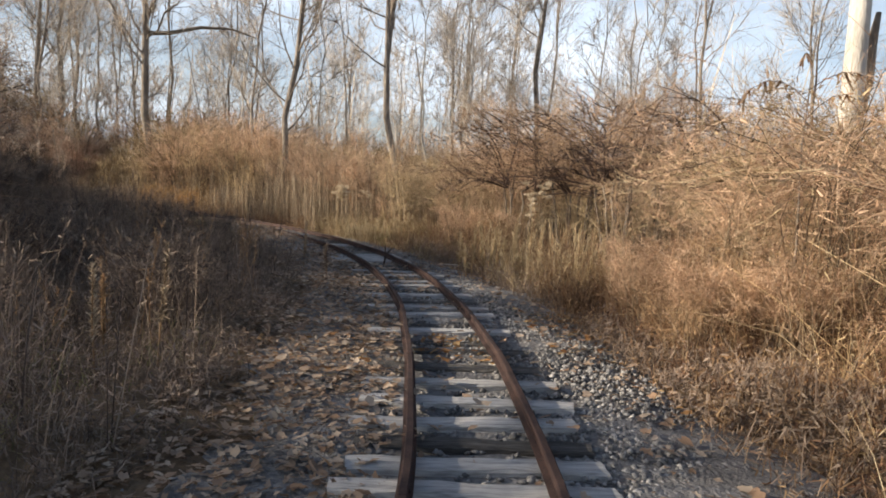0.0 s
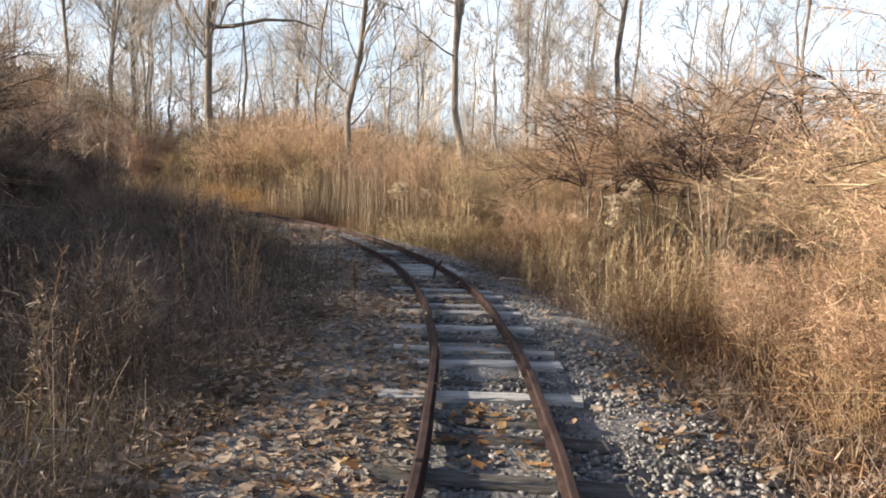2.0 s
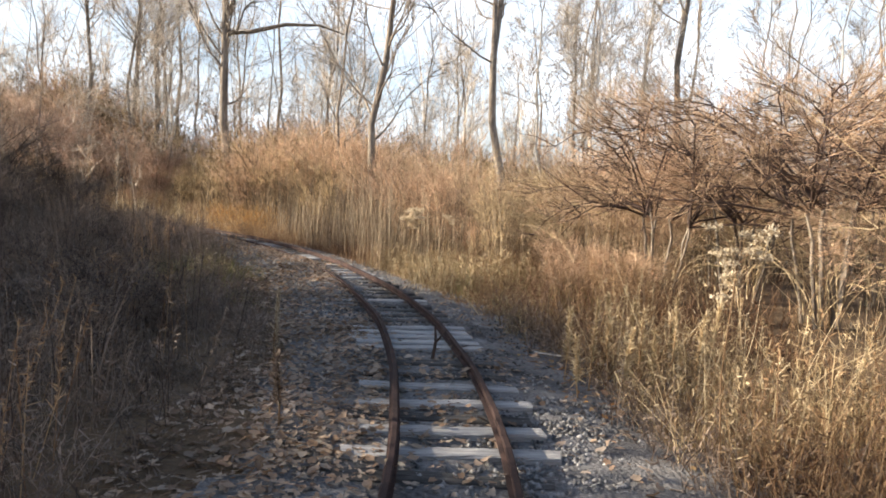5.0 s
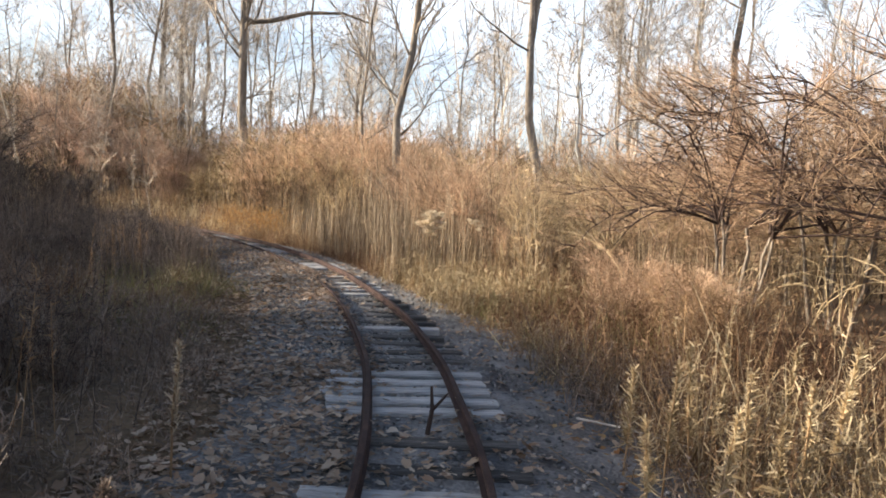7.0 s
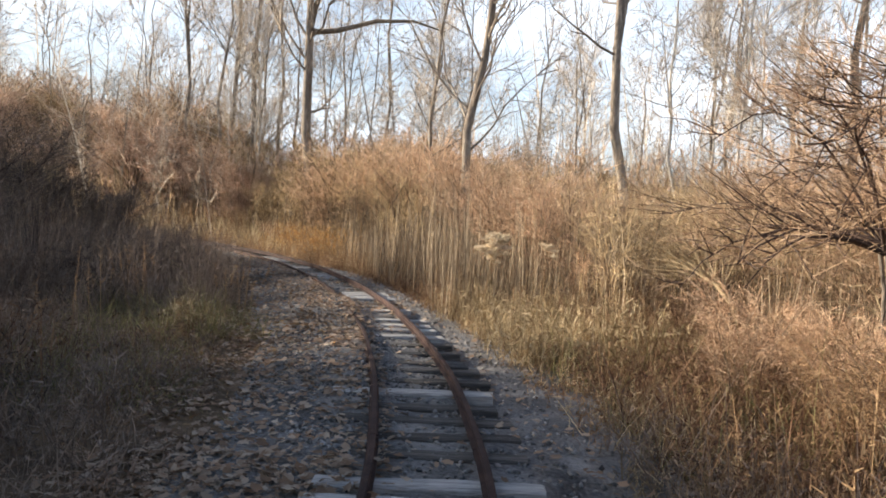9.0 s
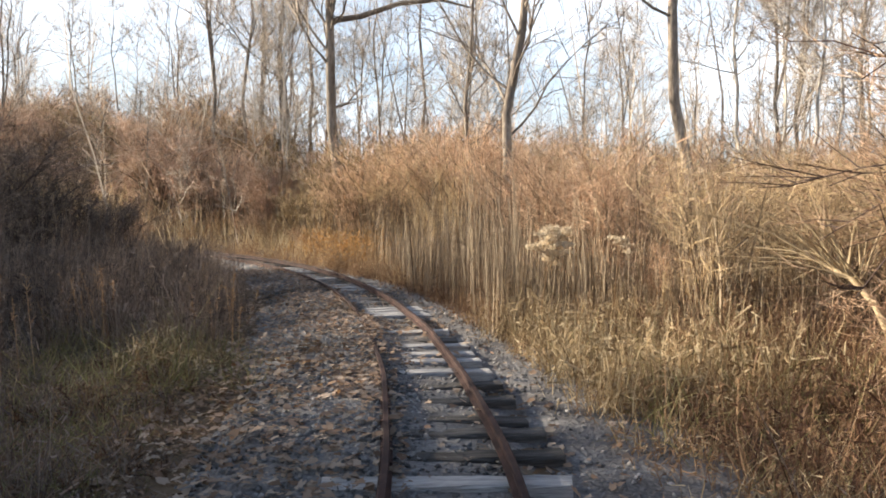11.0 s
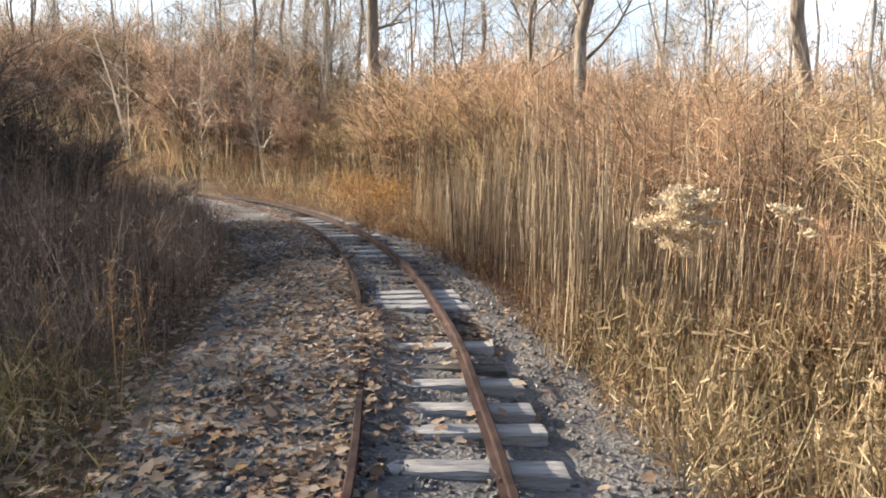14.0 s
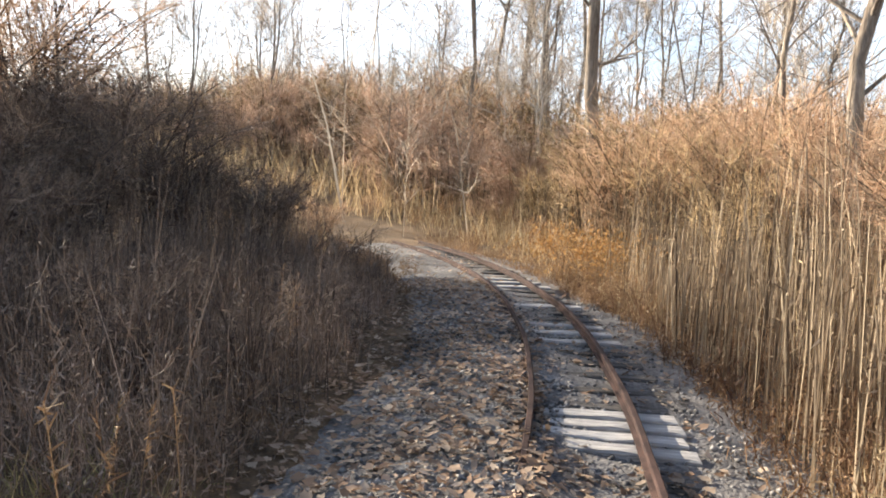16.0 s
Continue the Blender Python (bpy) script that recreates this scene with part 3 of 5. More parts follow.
# ---- trees ----
def build_trees():
    rng = np.random.default_rng(21)
    big = tree_meshes(1, 21, 0.19, low=0.22, limbs=24)
    lean = tree_meshes(2, 20, 0.14, lean=0.10, low=0.16, limbs=30)
    forked = tree_meshes(3, 22, 0.16, fork=0.36, low=0.2, limbs=20)
    thin = tree_meshes(4, 15, 0.07, low=0.12, limbs=18)
    thin2 = tree_meshes(5, 16, 0.085, lean=-0.05, low=0.15, limbs=18)
    tall = tree_meshes(6, 23, 0.14, fork=0.5, low=0.35)
    crook = tree_meshes(7, 17, 0.10, lean=0.06, fork=0.3, low=0.15, limbs=14)
    pale = tree_meshes(8, 11, 0.06, low=0.1, limbs=18, pale=True)
    t = tree(big, "tall bare grey-barked tree standing in the thicket")
    stand(t, -15.0, 29.4, 0)
    z = float(ground_z(-15.0, 29.4)[0])
    V, F = joined([tube([(0, 0, 7.1 - z), (0.9, 0.3, 7.2 - z), (2.1, 0.7, 7.55 - z), (3.3, 1.1, 7.6 - z), (4.3, 1.5, 7.3 - z)], [0.1, 0.09, 0.075, 0.05, 0.02], 7),
                   tube([(0, 0, 7.6 - z), (0.5, 0.1, 9.0 - z), (1.1, 0.4, 11.5 - z)], [0.09, 0.07, 0.03], 6)])
    child("bough", mesh_of("bough", V, F, BARK, True), t, "long level side bough")
    t = tree(lean, "leaning dark bare tree with many low branches")
    stand(t, -8.4, 27.6, 0)
    t = tree(forked, "tall bare tree with a forked trunk")
    stand(t, -4.5, 29.8, 90)
    t = tree(thin, "slender bare young tree")
    stand(t, -10.2, 29.5, 30)
    kinds = [(tree(thin, "slender bare young tree"), 0), (tree(thin2, "slender bare tree with a slight lean"), 0), (tree(tall, "tall bare tree with an upright fork"), 0),
             (tree(crook, "crooked bare tree with forked stems"), 0), (tree(big, "tall bare grey-barked tree"), 0)]
    spots = [(-34.2, 36.6), (-36.1, 42.0), (-27.0, 39.6), (-24.9, 38.7), (-27.8, 44.1), (-27.4, 49.3), (-21.9, 45.6), (-16.5, 41.8), (-12.0, 45.7), (-12.8, 57.9),
             (-8.1, 54.9), (-2.8, 43.5), (0.6, 57.6), (3.2, 51.5), (-36.8, 33.3), (-43.6, 40.8), (-57.4, 26.0), (-41.5, 27.6), (-46.8, 30.5), (-38.8, 29.2),
             (-49.0, 35.9), (-43.1, 34.3), (-35.4, 31.7), (-45.5, 38.3), (-37.3, 36.5)]
    spots += [(-45.0, 46.4), (-39.0, 44.3), (-28.7, 37.9), (-29.3, 42.9), (-27.1, 42.3), (-27.5, 51.9), (-28.6, 58.3), (-17.7, 44.9), (-22.8, 34.0), (-22.5, 36.6),
              (-24.7, 42.2), (-14.9, 42.5), (-2.0, 39.2), (0.4, 54.3), (2.0, 33.3), (8.1, 56.9), (10.4, 40.3), (17.8, 44.3), (10.4, 41.3), (0.2, 57.4), (8.8, 51.8)]
    used = set()
    for k, (x, y) in enumerate(spots):
        i = int(rng.choice(5, p=[0.28, 0.27, 0.17, 0.2, 0.08])) if x > -33 else int(rng.choice([0, 1, 3]))
        if i in used:
            o = copy_thing(kinds[i][0], pose(0, 0, 0))
        else:
            used.add(i)
            o = kinds[i][0]
        stand(o, x, y, rng.uniform(0, 360), rng.uniform(0.85, 1.15) if x > -33 else rng.uniform(0.65, 0.85))
    for i in range(5):
        if i not in used:
            stand(kinds[i][0], -20 - 4 * i, 47)
    # pale young trees that catch the sun in front of the wood
    first = tree(pale, "slender pale-barked young tree in the sun")
    for k, (x, y) in enumerate([(-1.5, 33.0), (-0.9, 33.8), (-2.4, 34.5), (0.4, 32.2), (1.6, 35.5), (-12.2, 33.5), (-6.4, 33.8), (-19.8, 33.0), (-20.6, 33.7), (-21.0, 32.6),
                                (4.4, 33.0), (6.5, 30.5), (-3.4, 32.4), (7.9, 34.0)]):
        o = first if k == 0 else copy_thing(first, pose(0, 0, 0))
        stand(o, x, y, rng.uniform(0, 360), rng.uniform(0.75, 1.15))
    # broken pale snag
    rs = np.random.default_rng(5)
    path = np.array([(0, 0, -0.3), (0.02, 0, 0.6), (0.0, 0.02, 1.8), (0.02, 0, 3.2), (0.04, 0.02, 4.8), (0.05, 0, 5.4)])
    V, F = tube(path, [0.24, 0.19, 0.175, 0.165, 0.15, 0.10], 12)
    V[-12:, 2] += rs.uniform(-0.35, 0.5, 12)
    snag = tagged(new("dead_tree"), "pale barkless dead snag with a broken top", "tree")
    child("trunk", mesh_of("trunk", V, F, BARK_PALE, True), snag, "bleached split trunk")
    V, F = joined([tube([(0.24, 0.1, 2.4), (0.42, 0.1, 3.4), (0.40, 0.12, 3.9), (0.46, 0.1, 4.4)], [0.05, 0.055, 0.08, 0.04], 8),
                   tube([(0.1, 0, 2.6), (0.9, 0.2, 2.75), (1.6, 0.1, 2.7)], [0.05, 0.035, 0.015], 6)])
    child("stub", mesh_of("stub", V, F, BARK, True), snag, "dark broken side stem")
    stand(snag, 6.0, 11.3, 20)


build_trees()


# ---- shrubs and thickets ----
def build_shrubs():
    rng = np.random.default_rng(33)
    red = [shrub_meshes(50 + k, 2.0, 1.7, 26, 620, 0.8, TWIG_RED, stem_r=0.0062, tw=0.0052, rise=0.15) for k in range(3)]
    tan = [shrub_meshes(40 + k, 2.05, 1.7, 26, 620, 0.8, TWIG_TAN, stem_r=0.0062, tw=0.0052, rise=0.12) for k in range(3)]
    low = [shrub_meshes(60 + k, 1.15, 0.7, 14, 330, 0.3, TWIG_RED if k else STALK, tw=0.006, stem_r=0.006) for k in range(3)]
    far = [shrub_meshes(70 + k, 3.9, 2.1, 24, 250, 0.35, (TWIG_TAN, TWIG_RED, TWIG_TAN)[k], stem_r=0.026, tw=0.03, bare=0.12, rise=0.6) for k in range(3)]

    mid = [shrub_meshes(74 + k, 3.9, 2.1, 26, 310, 0.35, (TWIG_TAN, TWIG_RED, TWIG_TAN)[k], stem_r=0.020, tw=0.017, bare=0.12, rise=0.6) for k in range(3)]

    def plantings(kinds, name, labels, group, places, scale):
        pick = rng.integers(len(kinds), size=len(places))
        for i, me in enumerate(kinds):
            mine = places[pick == i]
            if len(mine):
                spread_copies(shrub(name, me, labels[i % len(labels)], group), mine, rng, scale)

    # right of the line: thicket that closes in on the verge
    pts = np.concatenate([scatter(rng, 38, (1.5, 9), (3.3, 6.5)), scatter(rng, 10, (9, 14), (5.6, 8)), scatter(rng, 10, (15.5, 19), (4.8, 7)),
                          scatter(rng, 24, (0, 12), (6.5, 11)), np.array([(4.7, 8.6), (5.3, 9.5), (5.4, 10.4), (6.6, 10.4)])])
    plantings([tan[0], red[0], tan[1], red[1], red[2]], "shrub", ["dense leafless tan shrub of arching twigs", "leafless reddish-brown shrub of arching twigs"], "thicket beside the track", pts, (0.85, 1.28))
    pts = np.concatenate([scatter(rng, 22, (5, 9), (2.0, 3.2)), scatter(rng, 14, (12, 15.5), (2.4, 3.8)), scatter(rng, 12, (2, 6), (3.1, 3.9)), scatter(rng, 10, (13, 20), (3.2, 4.4))])
    plantings(low, "weed_bush", ["low bushy brown weed with fine dry stems"], "low brush beside the track", pts, (0.6, 0.95))
    # left of the line, in shade that the dark colours also carry
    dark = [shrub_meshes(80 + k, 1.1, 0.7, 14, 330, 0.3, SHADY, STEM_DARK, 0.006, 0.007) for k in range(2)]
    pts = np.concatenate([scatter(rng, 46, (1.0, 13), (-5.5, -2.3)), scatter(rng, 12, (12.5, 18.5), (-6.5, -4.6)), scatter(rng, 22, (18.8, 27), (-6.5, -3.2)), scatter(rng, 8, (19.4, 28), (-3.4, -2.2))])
    plantings(dark, "weed_bush", ["low bushy brown weed with fine dry stems, darkened in colour for shade"], "low brush beside the track", pts, (0.6, 0.9))
    # SHADY and STEM_DARK put the shade of these bushes into their colour
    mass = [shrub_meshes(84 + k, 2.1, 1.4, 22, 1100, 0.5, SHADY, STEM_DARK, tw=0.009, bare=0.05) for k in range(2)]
    name_mass = ["dense leafless shrub of fine twigs, shade painted into its tone"]
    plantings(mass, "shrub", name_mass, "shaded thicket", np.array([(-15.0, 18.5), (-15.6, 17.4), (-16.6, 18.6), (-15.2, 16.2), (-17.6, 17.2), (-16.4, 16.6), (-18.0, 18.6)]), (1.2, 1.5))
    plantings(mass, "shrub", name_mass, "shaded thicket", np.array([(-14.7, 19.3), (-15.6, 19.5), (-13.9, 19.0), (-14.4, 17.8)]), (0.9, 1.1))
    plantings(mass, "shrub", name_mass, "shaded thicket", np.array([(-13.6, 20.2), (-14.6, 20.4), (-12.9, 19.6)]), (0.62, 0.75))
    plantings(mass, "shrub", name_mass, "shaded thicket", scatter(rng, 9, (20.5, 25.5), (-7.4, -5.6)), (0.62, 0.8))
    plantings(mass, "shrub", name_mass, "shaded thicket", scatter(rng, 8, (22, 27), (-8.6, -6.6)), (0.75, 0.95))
    # thicket added, mostly out of view, to keep the low sun off the line
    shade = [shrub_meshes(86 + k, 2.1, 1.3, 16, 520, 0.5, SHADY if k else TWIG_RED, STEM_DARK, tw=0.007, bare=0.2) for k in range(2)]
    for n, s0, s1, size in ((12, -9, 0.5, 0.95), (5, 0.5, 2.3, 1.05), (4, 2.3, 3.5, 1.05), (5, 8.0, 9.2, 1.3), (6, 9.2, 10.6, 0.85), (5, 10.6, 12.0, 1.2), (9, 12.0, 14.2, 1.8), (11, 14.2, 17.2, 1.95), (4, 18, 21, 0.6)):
        plantings(shade, "shrub", ["leafless dark reddish shrub of fine twigs, added to block the low sun"], "shaded thicket", scatter(rng, n, (s0, s1), (-9.4, -7.6)), (0.92 * size, 1.06 * size))
    # added out of sight to shade the weeds and the line near the bend
    plantings(shade, "shrub", ["leafless dark reddish shrub of fine twigs, added to block the low sun"], "shaded thicket", np.array([(-15.5, 14.2), (-16.5, 15.2), (-14.8, 13.2), (-16.2, 13.2), (-17.0, 14.2), (-18.0, 15.2), (-17.6, 13.0), (-16.0, 12.2)]), (1.75, 1.95))
    # unseen tall growth added well back from the line to shade the far verge
    for n, s0, s1, d0, d1, back, size in ((6, 0.6, 2.7, 0.4, 3.2, 9.6, 1.95), (3, 6.2, 8.0, 2.2, 3.2, 9.6, 1.9), (3, 11.8, 14.6, 2.2, 3.0, 13.5, 2.4), (3, 21.4, 22.8, 1.2, 2.4, 14.0, 2.5)):
        pts = scatter(rng, n, (s0, s1), (d0, d1)) + np.array([SUN_DIR.x, SUN_DIR.y]) / math.cos(e) * back
        plantings(shade, "shrub", ["leafless dark reddish shrub of fine twigs, added to block the low sun"], "shaded thicket", pts, (0.95 * size, 1.1 * size))
    # beyond the bend, taller the farther off
    pts = np.concatenate([scatter(rng, 190, (18.5, 35), (3.2, 15)), scatter(rng, 50, (8, 20), (8, 24)), np.stack([rng.uniform(-44, -13, 100), rng.uniform(28, 44, 100)], 1), np.stack([rng.uniform(-34, -12, 70), rng.uniform(24, 31, 70)], 1), np.stack([rng.uniform(-64, -46, 40), rng.uniform(18, 32, 40)], 1), np.stack([rng.uniform(-58, -30, 75), rng.uniform(26, 46, 75)], 1)])
    s_, d_ = off_line(pts[:, 0], pts[:, 1])
    pts = pts[(s_ > 34.5) & (pts[:, 0] < -39) | (abs(d_) > 2.8) & ~((s_ > 28) & (abs(d_) < 3.6))]
    pts = pts[~((pts[:, 0] < -17) & (pts[:, 0] > -40) & (pts[:, 1] < 31.5) & (pts[:, 1] > 15))]      # the open slope
    R = np.hypot(pts[:, 0] + 2.4, pts[:, 1] - 13.4)
    ring = np.digitize(R, [10, 15, 20, 26])
    for k in range(5):
        grow = (1.3 + 0.115 * (7.5, 12.5, 17.5, 23, 30)[k]) / 4.5
        massed("bend_thicket", mid if k < 3 else far, "leafless golden-brown and reddish thicket beyond the bend", pts[ring == k], rng, (0.72 * grow, 1.08 * grow))
    hill = [shrub_meshes(94 + k, 3.4, 2.0, 22, 420, 0.35, TWIG_PINK, STEM, stem_r=0.02, tw=0.026, bare=0.05, rise=0.5) for k in range(3)]
    pts = np.concatenate([np.stack([rng.uniform(-40, -19, 34), rng.uniform(31, 35, 34)], 1), np.stack([rng.uniform(-52, -36, 22), rng.uniform(29, 38, 22)], 1)])
    massed("hillside_thicket", hill, "pinkish leafless thicket on the sunny hillside", pts, rng, (0.6, 1.0))
    pts = np.stack([rng.uniform(-42, -11, 230), rng.uniform(20, 36, 230)], 1)
    s_, d_ = off_line(pts[:, 0], pts[:, 1])
    massed("low_brush", low, "low golden-brown brush in the clearing", pts[abs(d_) > 2.0], rng, (0.45, 1.0))


build_shrubs()


# ---- dry grass, weeds and reeds ----
def tufted(rng, n, s, d, tuft=7, spread=0.09):
    """Places in loose tufts, with the way each tuft leans."""
    k = max(1, n // tuft)
    S, D = rng.uniform(*s, k), rng.uniform(*d, k)
    S, D = np.repeat(S, tuft) + rng.normal(size=k * tuft) * spread, np.repeat(D, tuft) + rng.normal(size=k * tuft) * spread
    x, y, _ = on_line(S, D)
    return x, y, D, np.repeat(np.clip(rng.normal(size=(k, 2)), -1.3, 1.3), tuft, 0)


def field(name, mat, label, category, zones, seed, width, lean=0.3, bend=0.2, tuft=7, leaves=0, leaf=0.04):
    """Stalks in tufts; leaves: ragged dead leaf bits on each stalk."""
    rng = np.random.default_rng(seed)
    bits = []
    for n, s, d, h in zones:
        x, y, D, sway = tufted(rng, n, s, d, tuft)
        keep = (abs(D) > 0.72) & (is_clear(x, y) | (h[1] < 0.8))
        x, y, D, sway = x[keep], y[keep], D[keep], sway[keep]
        z = np.where((D > -1.5) & (D < 1.6), bed_z(D), ground_z(x, y)) - 0.02
        m = len(x)
        patch = 0.72 + 0.3 * np.sin(x * 1.9 + seed) * np.sin(y * 1.6 + 2 * seed) + 0.25 * np.sin(x * 4.3 + y * 3.1)
        tall = rng.uniform(*h, m) * np.clip(patch, 0.35, 1.2) * rng.choice([1.0, 1.0, 0.55, 1.25], m)
        way = np.stack([sway[:, 0] * lean * 0.8 + rng.normal(size=m) * lean * 0.7, sway[:, 1] * lean * 0.8 + rng.normal(size=m) * lean * 0.7, np.ones(m)], 1) * tall[:, None]
        way *= np.where(D < 0, np.clip((-D - 0.9) / 1.9, 0.3, 1), 1)[:, None]      # lower towards the line
        B = np.stack([x, y, z], 1)
        bits.append(strands(rng, B, way, rng.uniform(0.5, 1.5, m) * width, bend, 3))
        if leaves:
            f = rng.uniform(0.15, 1.0, (m * leaves, 1))
            at = np.repeat(B, leaves, 0) + np.repeat(way, leaves, 0) * f
            w = rng.normal(size=(m * leaves, 3)) * leaf + [0, 0, -0.3 * leaf]
            bits.append(strands(rng, at, w, rng.uniform(0.15, 0.45, m * leaves) * leaf, 0.3, 1, 0.4))
    V, F = joined(bits)
    return tagged(new(name, mesh_of(name, V, F, mat)), label, category, kind="stuff")


def seeded(name, mat, label, zones, seed, head=0.22):
    """Upright stalks with a ragged seed head of short bits round the top."""
    rng = np.random.default_rng(seed)
    bits = []
    for n, s, d, h in zones:
        x, y, D, _ = tufted(rng, n, s, d, 4, 0.12)
        keep = abs(D) > 0.85
        x, y = x[keep], y[keep]
        m = len(x)
        z = ground_z(x, y)
        tall = rng.uniform(*h, m)
        B = np.stack([x, y, z], 1)
        W = np.stack([rng.normal(size=m) * 0.14, rng.normal(size=m) * 0.14, np.ones(m)], 1) * tall[:, None]
        bits.append(strands(rng, B, W, np.full(m, 0.007), 0.0, 1, 0.6))
        k = 24
        f = 1 - rng.uniform(0, 1, (m, k)) ** 1.3 * head * 2
        at = (B[:, None] + W[:, None] * f[..., None]).reshape(-1, 3)
        w = rng.normal(size=(m * k, 3)) * 0.02 + [0, 0, 0.014]
        bits.append(strands(rng, at, w, rng.uniform(0.004, 0.010, m * k), 0.2, 1, 0.5))
    V, F = joined(bits)
    return tagged(new(name, mesh_of(name, V, F, mat)), label, "dry weeds", kind="stuff")


field("dry_grass", STRAW, "golden dry grass along the sunny verge", "dry grass",
      [(500, (4.0, 8.6), (2.6, 4.2), (0.3, 0.95)), (350, (1.0, 4.2), (2.9, 4.6), (0.3, 0.9)), (1300, (8.8, 11.2), (1.5, 3.0), (0.25, 0.75)), (200, (11, 14), (1.5, 2.6), (0.15, 0.45)),
       (500, (12.5, 15.5), (1.2, 2.6), (0.12, 0.35)), (1300, (15.8, 19.6), (1.05, 2.4), (0.12, 0.46)), (1000, (15, 20), (2.2, 4), (0.2, 0.45)), (150, (1.6, 3.4), (1.9, 2.6), (0.2, 0.45)),
       (900, (24, 29), (1.1, 2.2), (0.2, 0.5)), (2200, (27, 35), (1.4, 7), (0.25, 0.7)), (2200, (27, 35), (-9, -3), (0.25, 0.7))], 101, 0.007, 0.36, 0.32, 9, 2, 0.03)
field("brown_weeds", STALK, "brown dead weeds and fine dry stems", "dry weeds",
      [(1200, (2, 9), (1.35, 3.4), (0.1, 0.4)), (1500, (4, 9), (2.2, 4.5), (0.4, 1.0)), (2000, (7, 13), (1.5, 2.8), (0.25, 0.75)), (3600, (13, 20), (1.9, 4.4), (0.15, 0.5)),
       (2800, (19, 29), (1.0, 2.4), (0.2, 0.7)), (900, (25, 33), (0.72, 1.3), (0.08, 0.3)), (900, (25.5, 33), (-1.4, -0.72), (0.08, 0.3)), (2200, (25, 35), (-2.6, -1.1), (0.2, 0.7)), (2600, (24, 35), (1.0, 3.4), (0.2, 0.7)), (900, (-1, 28), (-1.5, -1.0), (0.05, 0.2)), (900, (13.5, 19), (-2.4, -1.2), (0.1, 0.35)), (1500, (13.5, 19.6), (1.1, 2.4), (0.1, 0.42))], 102, 0.006, 0.34, 0.3, 6, 4, 0.026)
# SHADY paints the shade left of the line and low on the right verge
field("shaded_weeds", SHADY, "dead weeds low beside the track, shade painted into their tone", "dry weeds",
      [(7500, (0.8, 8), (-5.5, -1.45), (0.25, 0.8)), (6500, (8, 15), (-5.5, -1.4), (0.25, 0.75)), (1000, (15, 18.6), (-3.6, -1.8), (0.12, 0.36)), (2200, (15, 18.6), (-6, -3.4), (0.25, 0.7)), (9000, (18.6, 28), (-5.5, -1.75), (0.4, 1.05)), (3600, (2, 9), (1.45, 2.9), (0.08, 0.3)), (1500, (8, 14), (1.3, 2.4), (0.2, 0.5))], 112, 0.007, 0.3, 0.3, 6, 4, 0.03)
field("gold_tufts", STRAW, "thick tufts of pale golden grass in the sun", "dry grass",
      [(2600, (15.7, 19.2), (1.25, 2.8), (0.3, 0.62)), (700, (9.0, 11.0), (1.7, 3.0), (0.3, 0.6)), (160, (17.0, 17.7), (-0.75, -0.4), (0.1, 0.25)), (300, (17.2, 18.2), (-2.4, -1.7), (0.3, 0.55))], 115, 0.009, 0.10, 0.16, 16, 2, 0.05)
field("russet_weeds", RUSSET, "russet-brown dead weeds thick along the verge", "dry weeds",
      [(1300, (1.2, 5.2), (1.7, 3.4), (0.07, 0.26)), (1800, (5.2, 8.8), (1.8, 3.6), (0.15, 0.5)), (1500, (1.2, 8.8), (3.3, 4.8), (0.35, 0.9)), (1300, (14.6, 18), (2.5, 4.2), (0.3, 0.6)), (3400, (10.8, 16), (1.6, 4.2), (0.2, 0.6)), (900, (13, 16.5), (3.0, 5.2), (0.5, 0.95)), (1800, (18.6, 27), (1.0, 2.2), (0.15, 0.5)),
       (1200, (16.5, 19.5), (2.6, 4.6), (0.3, 0.7)), (900, (12.5, 16), (-5, -3.2), (0.3, 0.7)), (700, (14.0, 18.0), (-3.0, -1.2), (0.1, 0.34))], 113, 0.008, 0.26, 0.25, 6, 5, 0.032)
# dark by painted shade, not by a colour of their own
field("shaded_stalks", SHADY, "upright dead stalks beside the track, coloured darker for the shade", "dry stalks",
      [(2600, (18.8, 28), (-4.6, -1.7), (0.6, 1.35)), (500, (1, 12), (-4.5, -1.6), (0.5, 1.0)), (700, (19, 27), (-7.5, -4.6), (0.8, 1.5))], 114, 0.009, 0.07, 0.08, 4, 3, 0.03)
field("reeds", REED, "dense stand of tall pale dry stalks", "reeds",
      [(2300, (18.8, 24), (1.2, 4.4), (0.9, 2.0)), (900, (15.5, 19.5), (3.8, 6), (1.0, 1.9)), (1500, (24, 30), (1.4, 5), (0.8, 1.8)), (900, (19, 27), (4.4, 7), (1.3, 2.3))], 103, 0.013, 0.055, 0.05, 3, 2, 0.03)
field("arching_canes", TWIG_TAN, "pale arching bramble canes in the thicket", "brambles",
      [(300, (2, 8.8), (2.8, 5.5), (1.0, 2.0)), (160, (14.5, 20), (4.2, 6.5), (1.0, 2.0)), (300, (22, 32), (2.0, 7.0), (1.2, 2.6))], 107, 0.0065, 0.55, 0.4, 2, 5, 0.028)
field("pale_stalks", REED, "scattered tall pale stalks standing in the thicket beyond the bend", "dry stalks",
      [(900, (17, 33), (3.0, 10), (1.0, 2.3)), (80, (26, 34), (-9, -5), (0.6, 1.1))], 109, 0.02, 0.12, 0.1, 3, 3, 0.06)
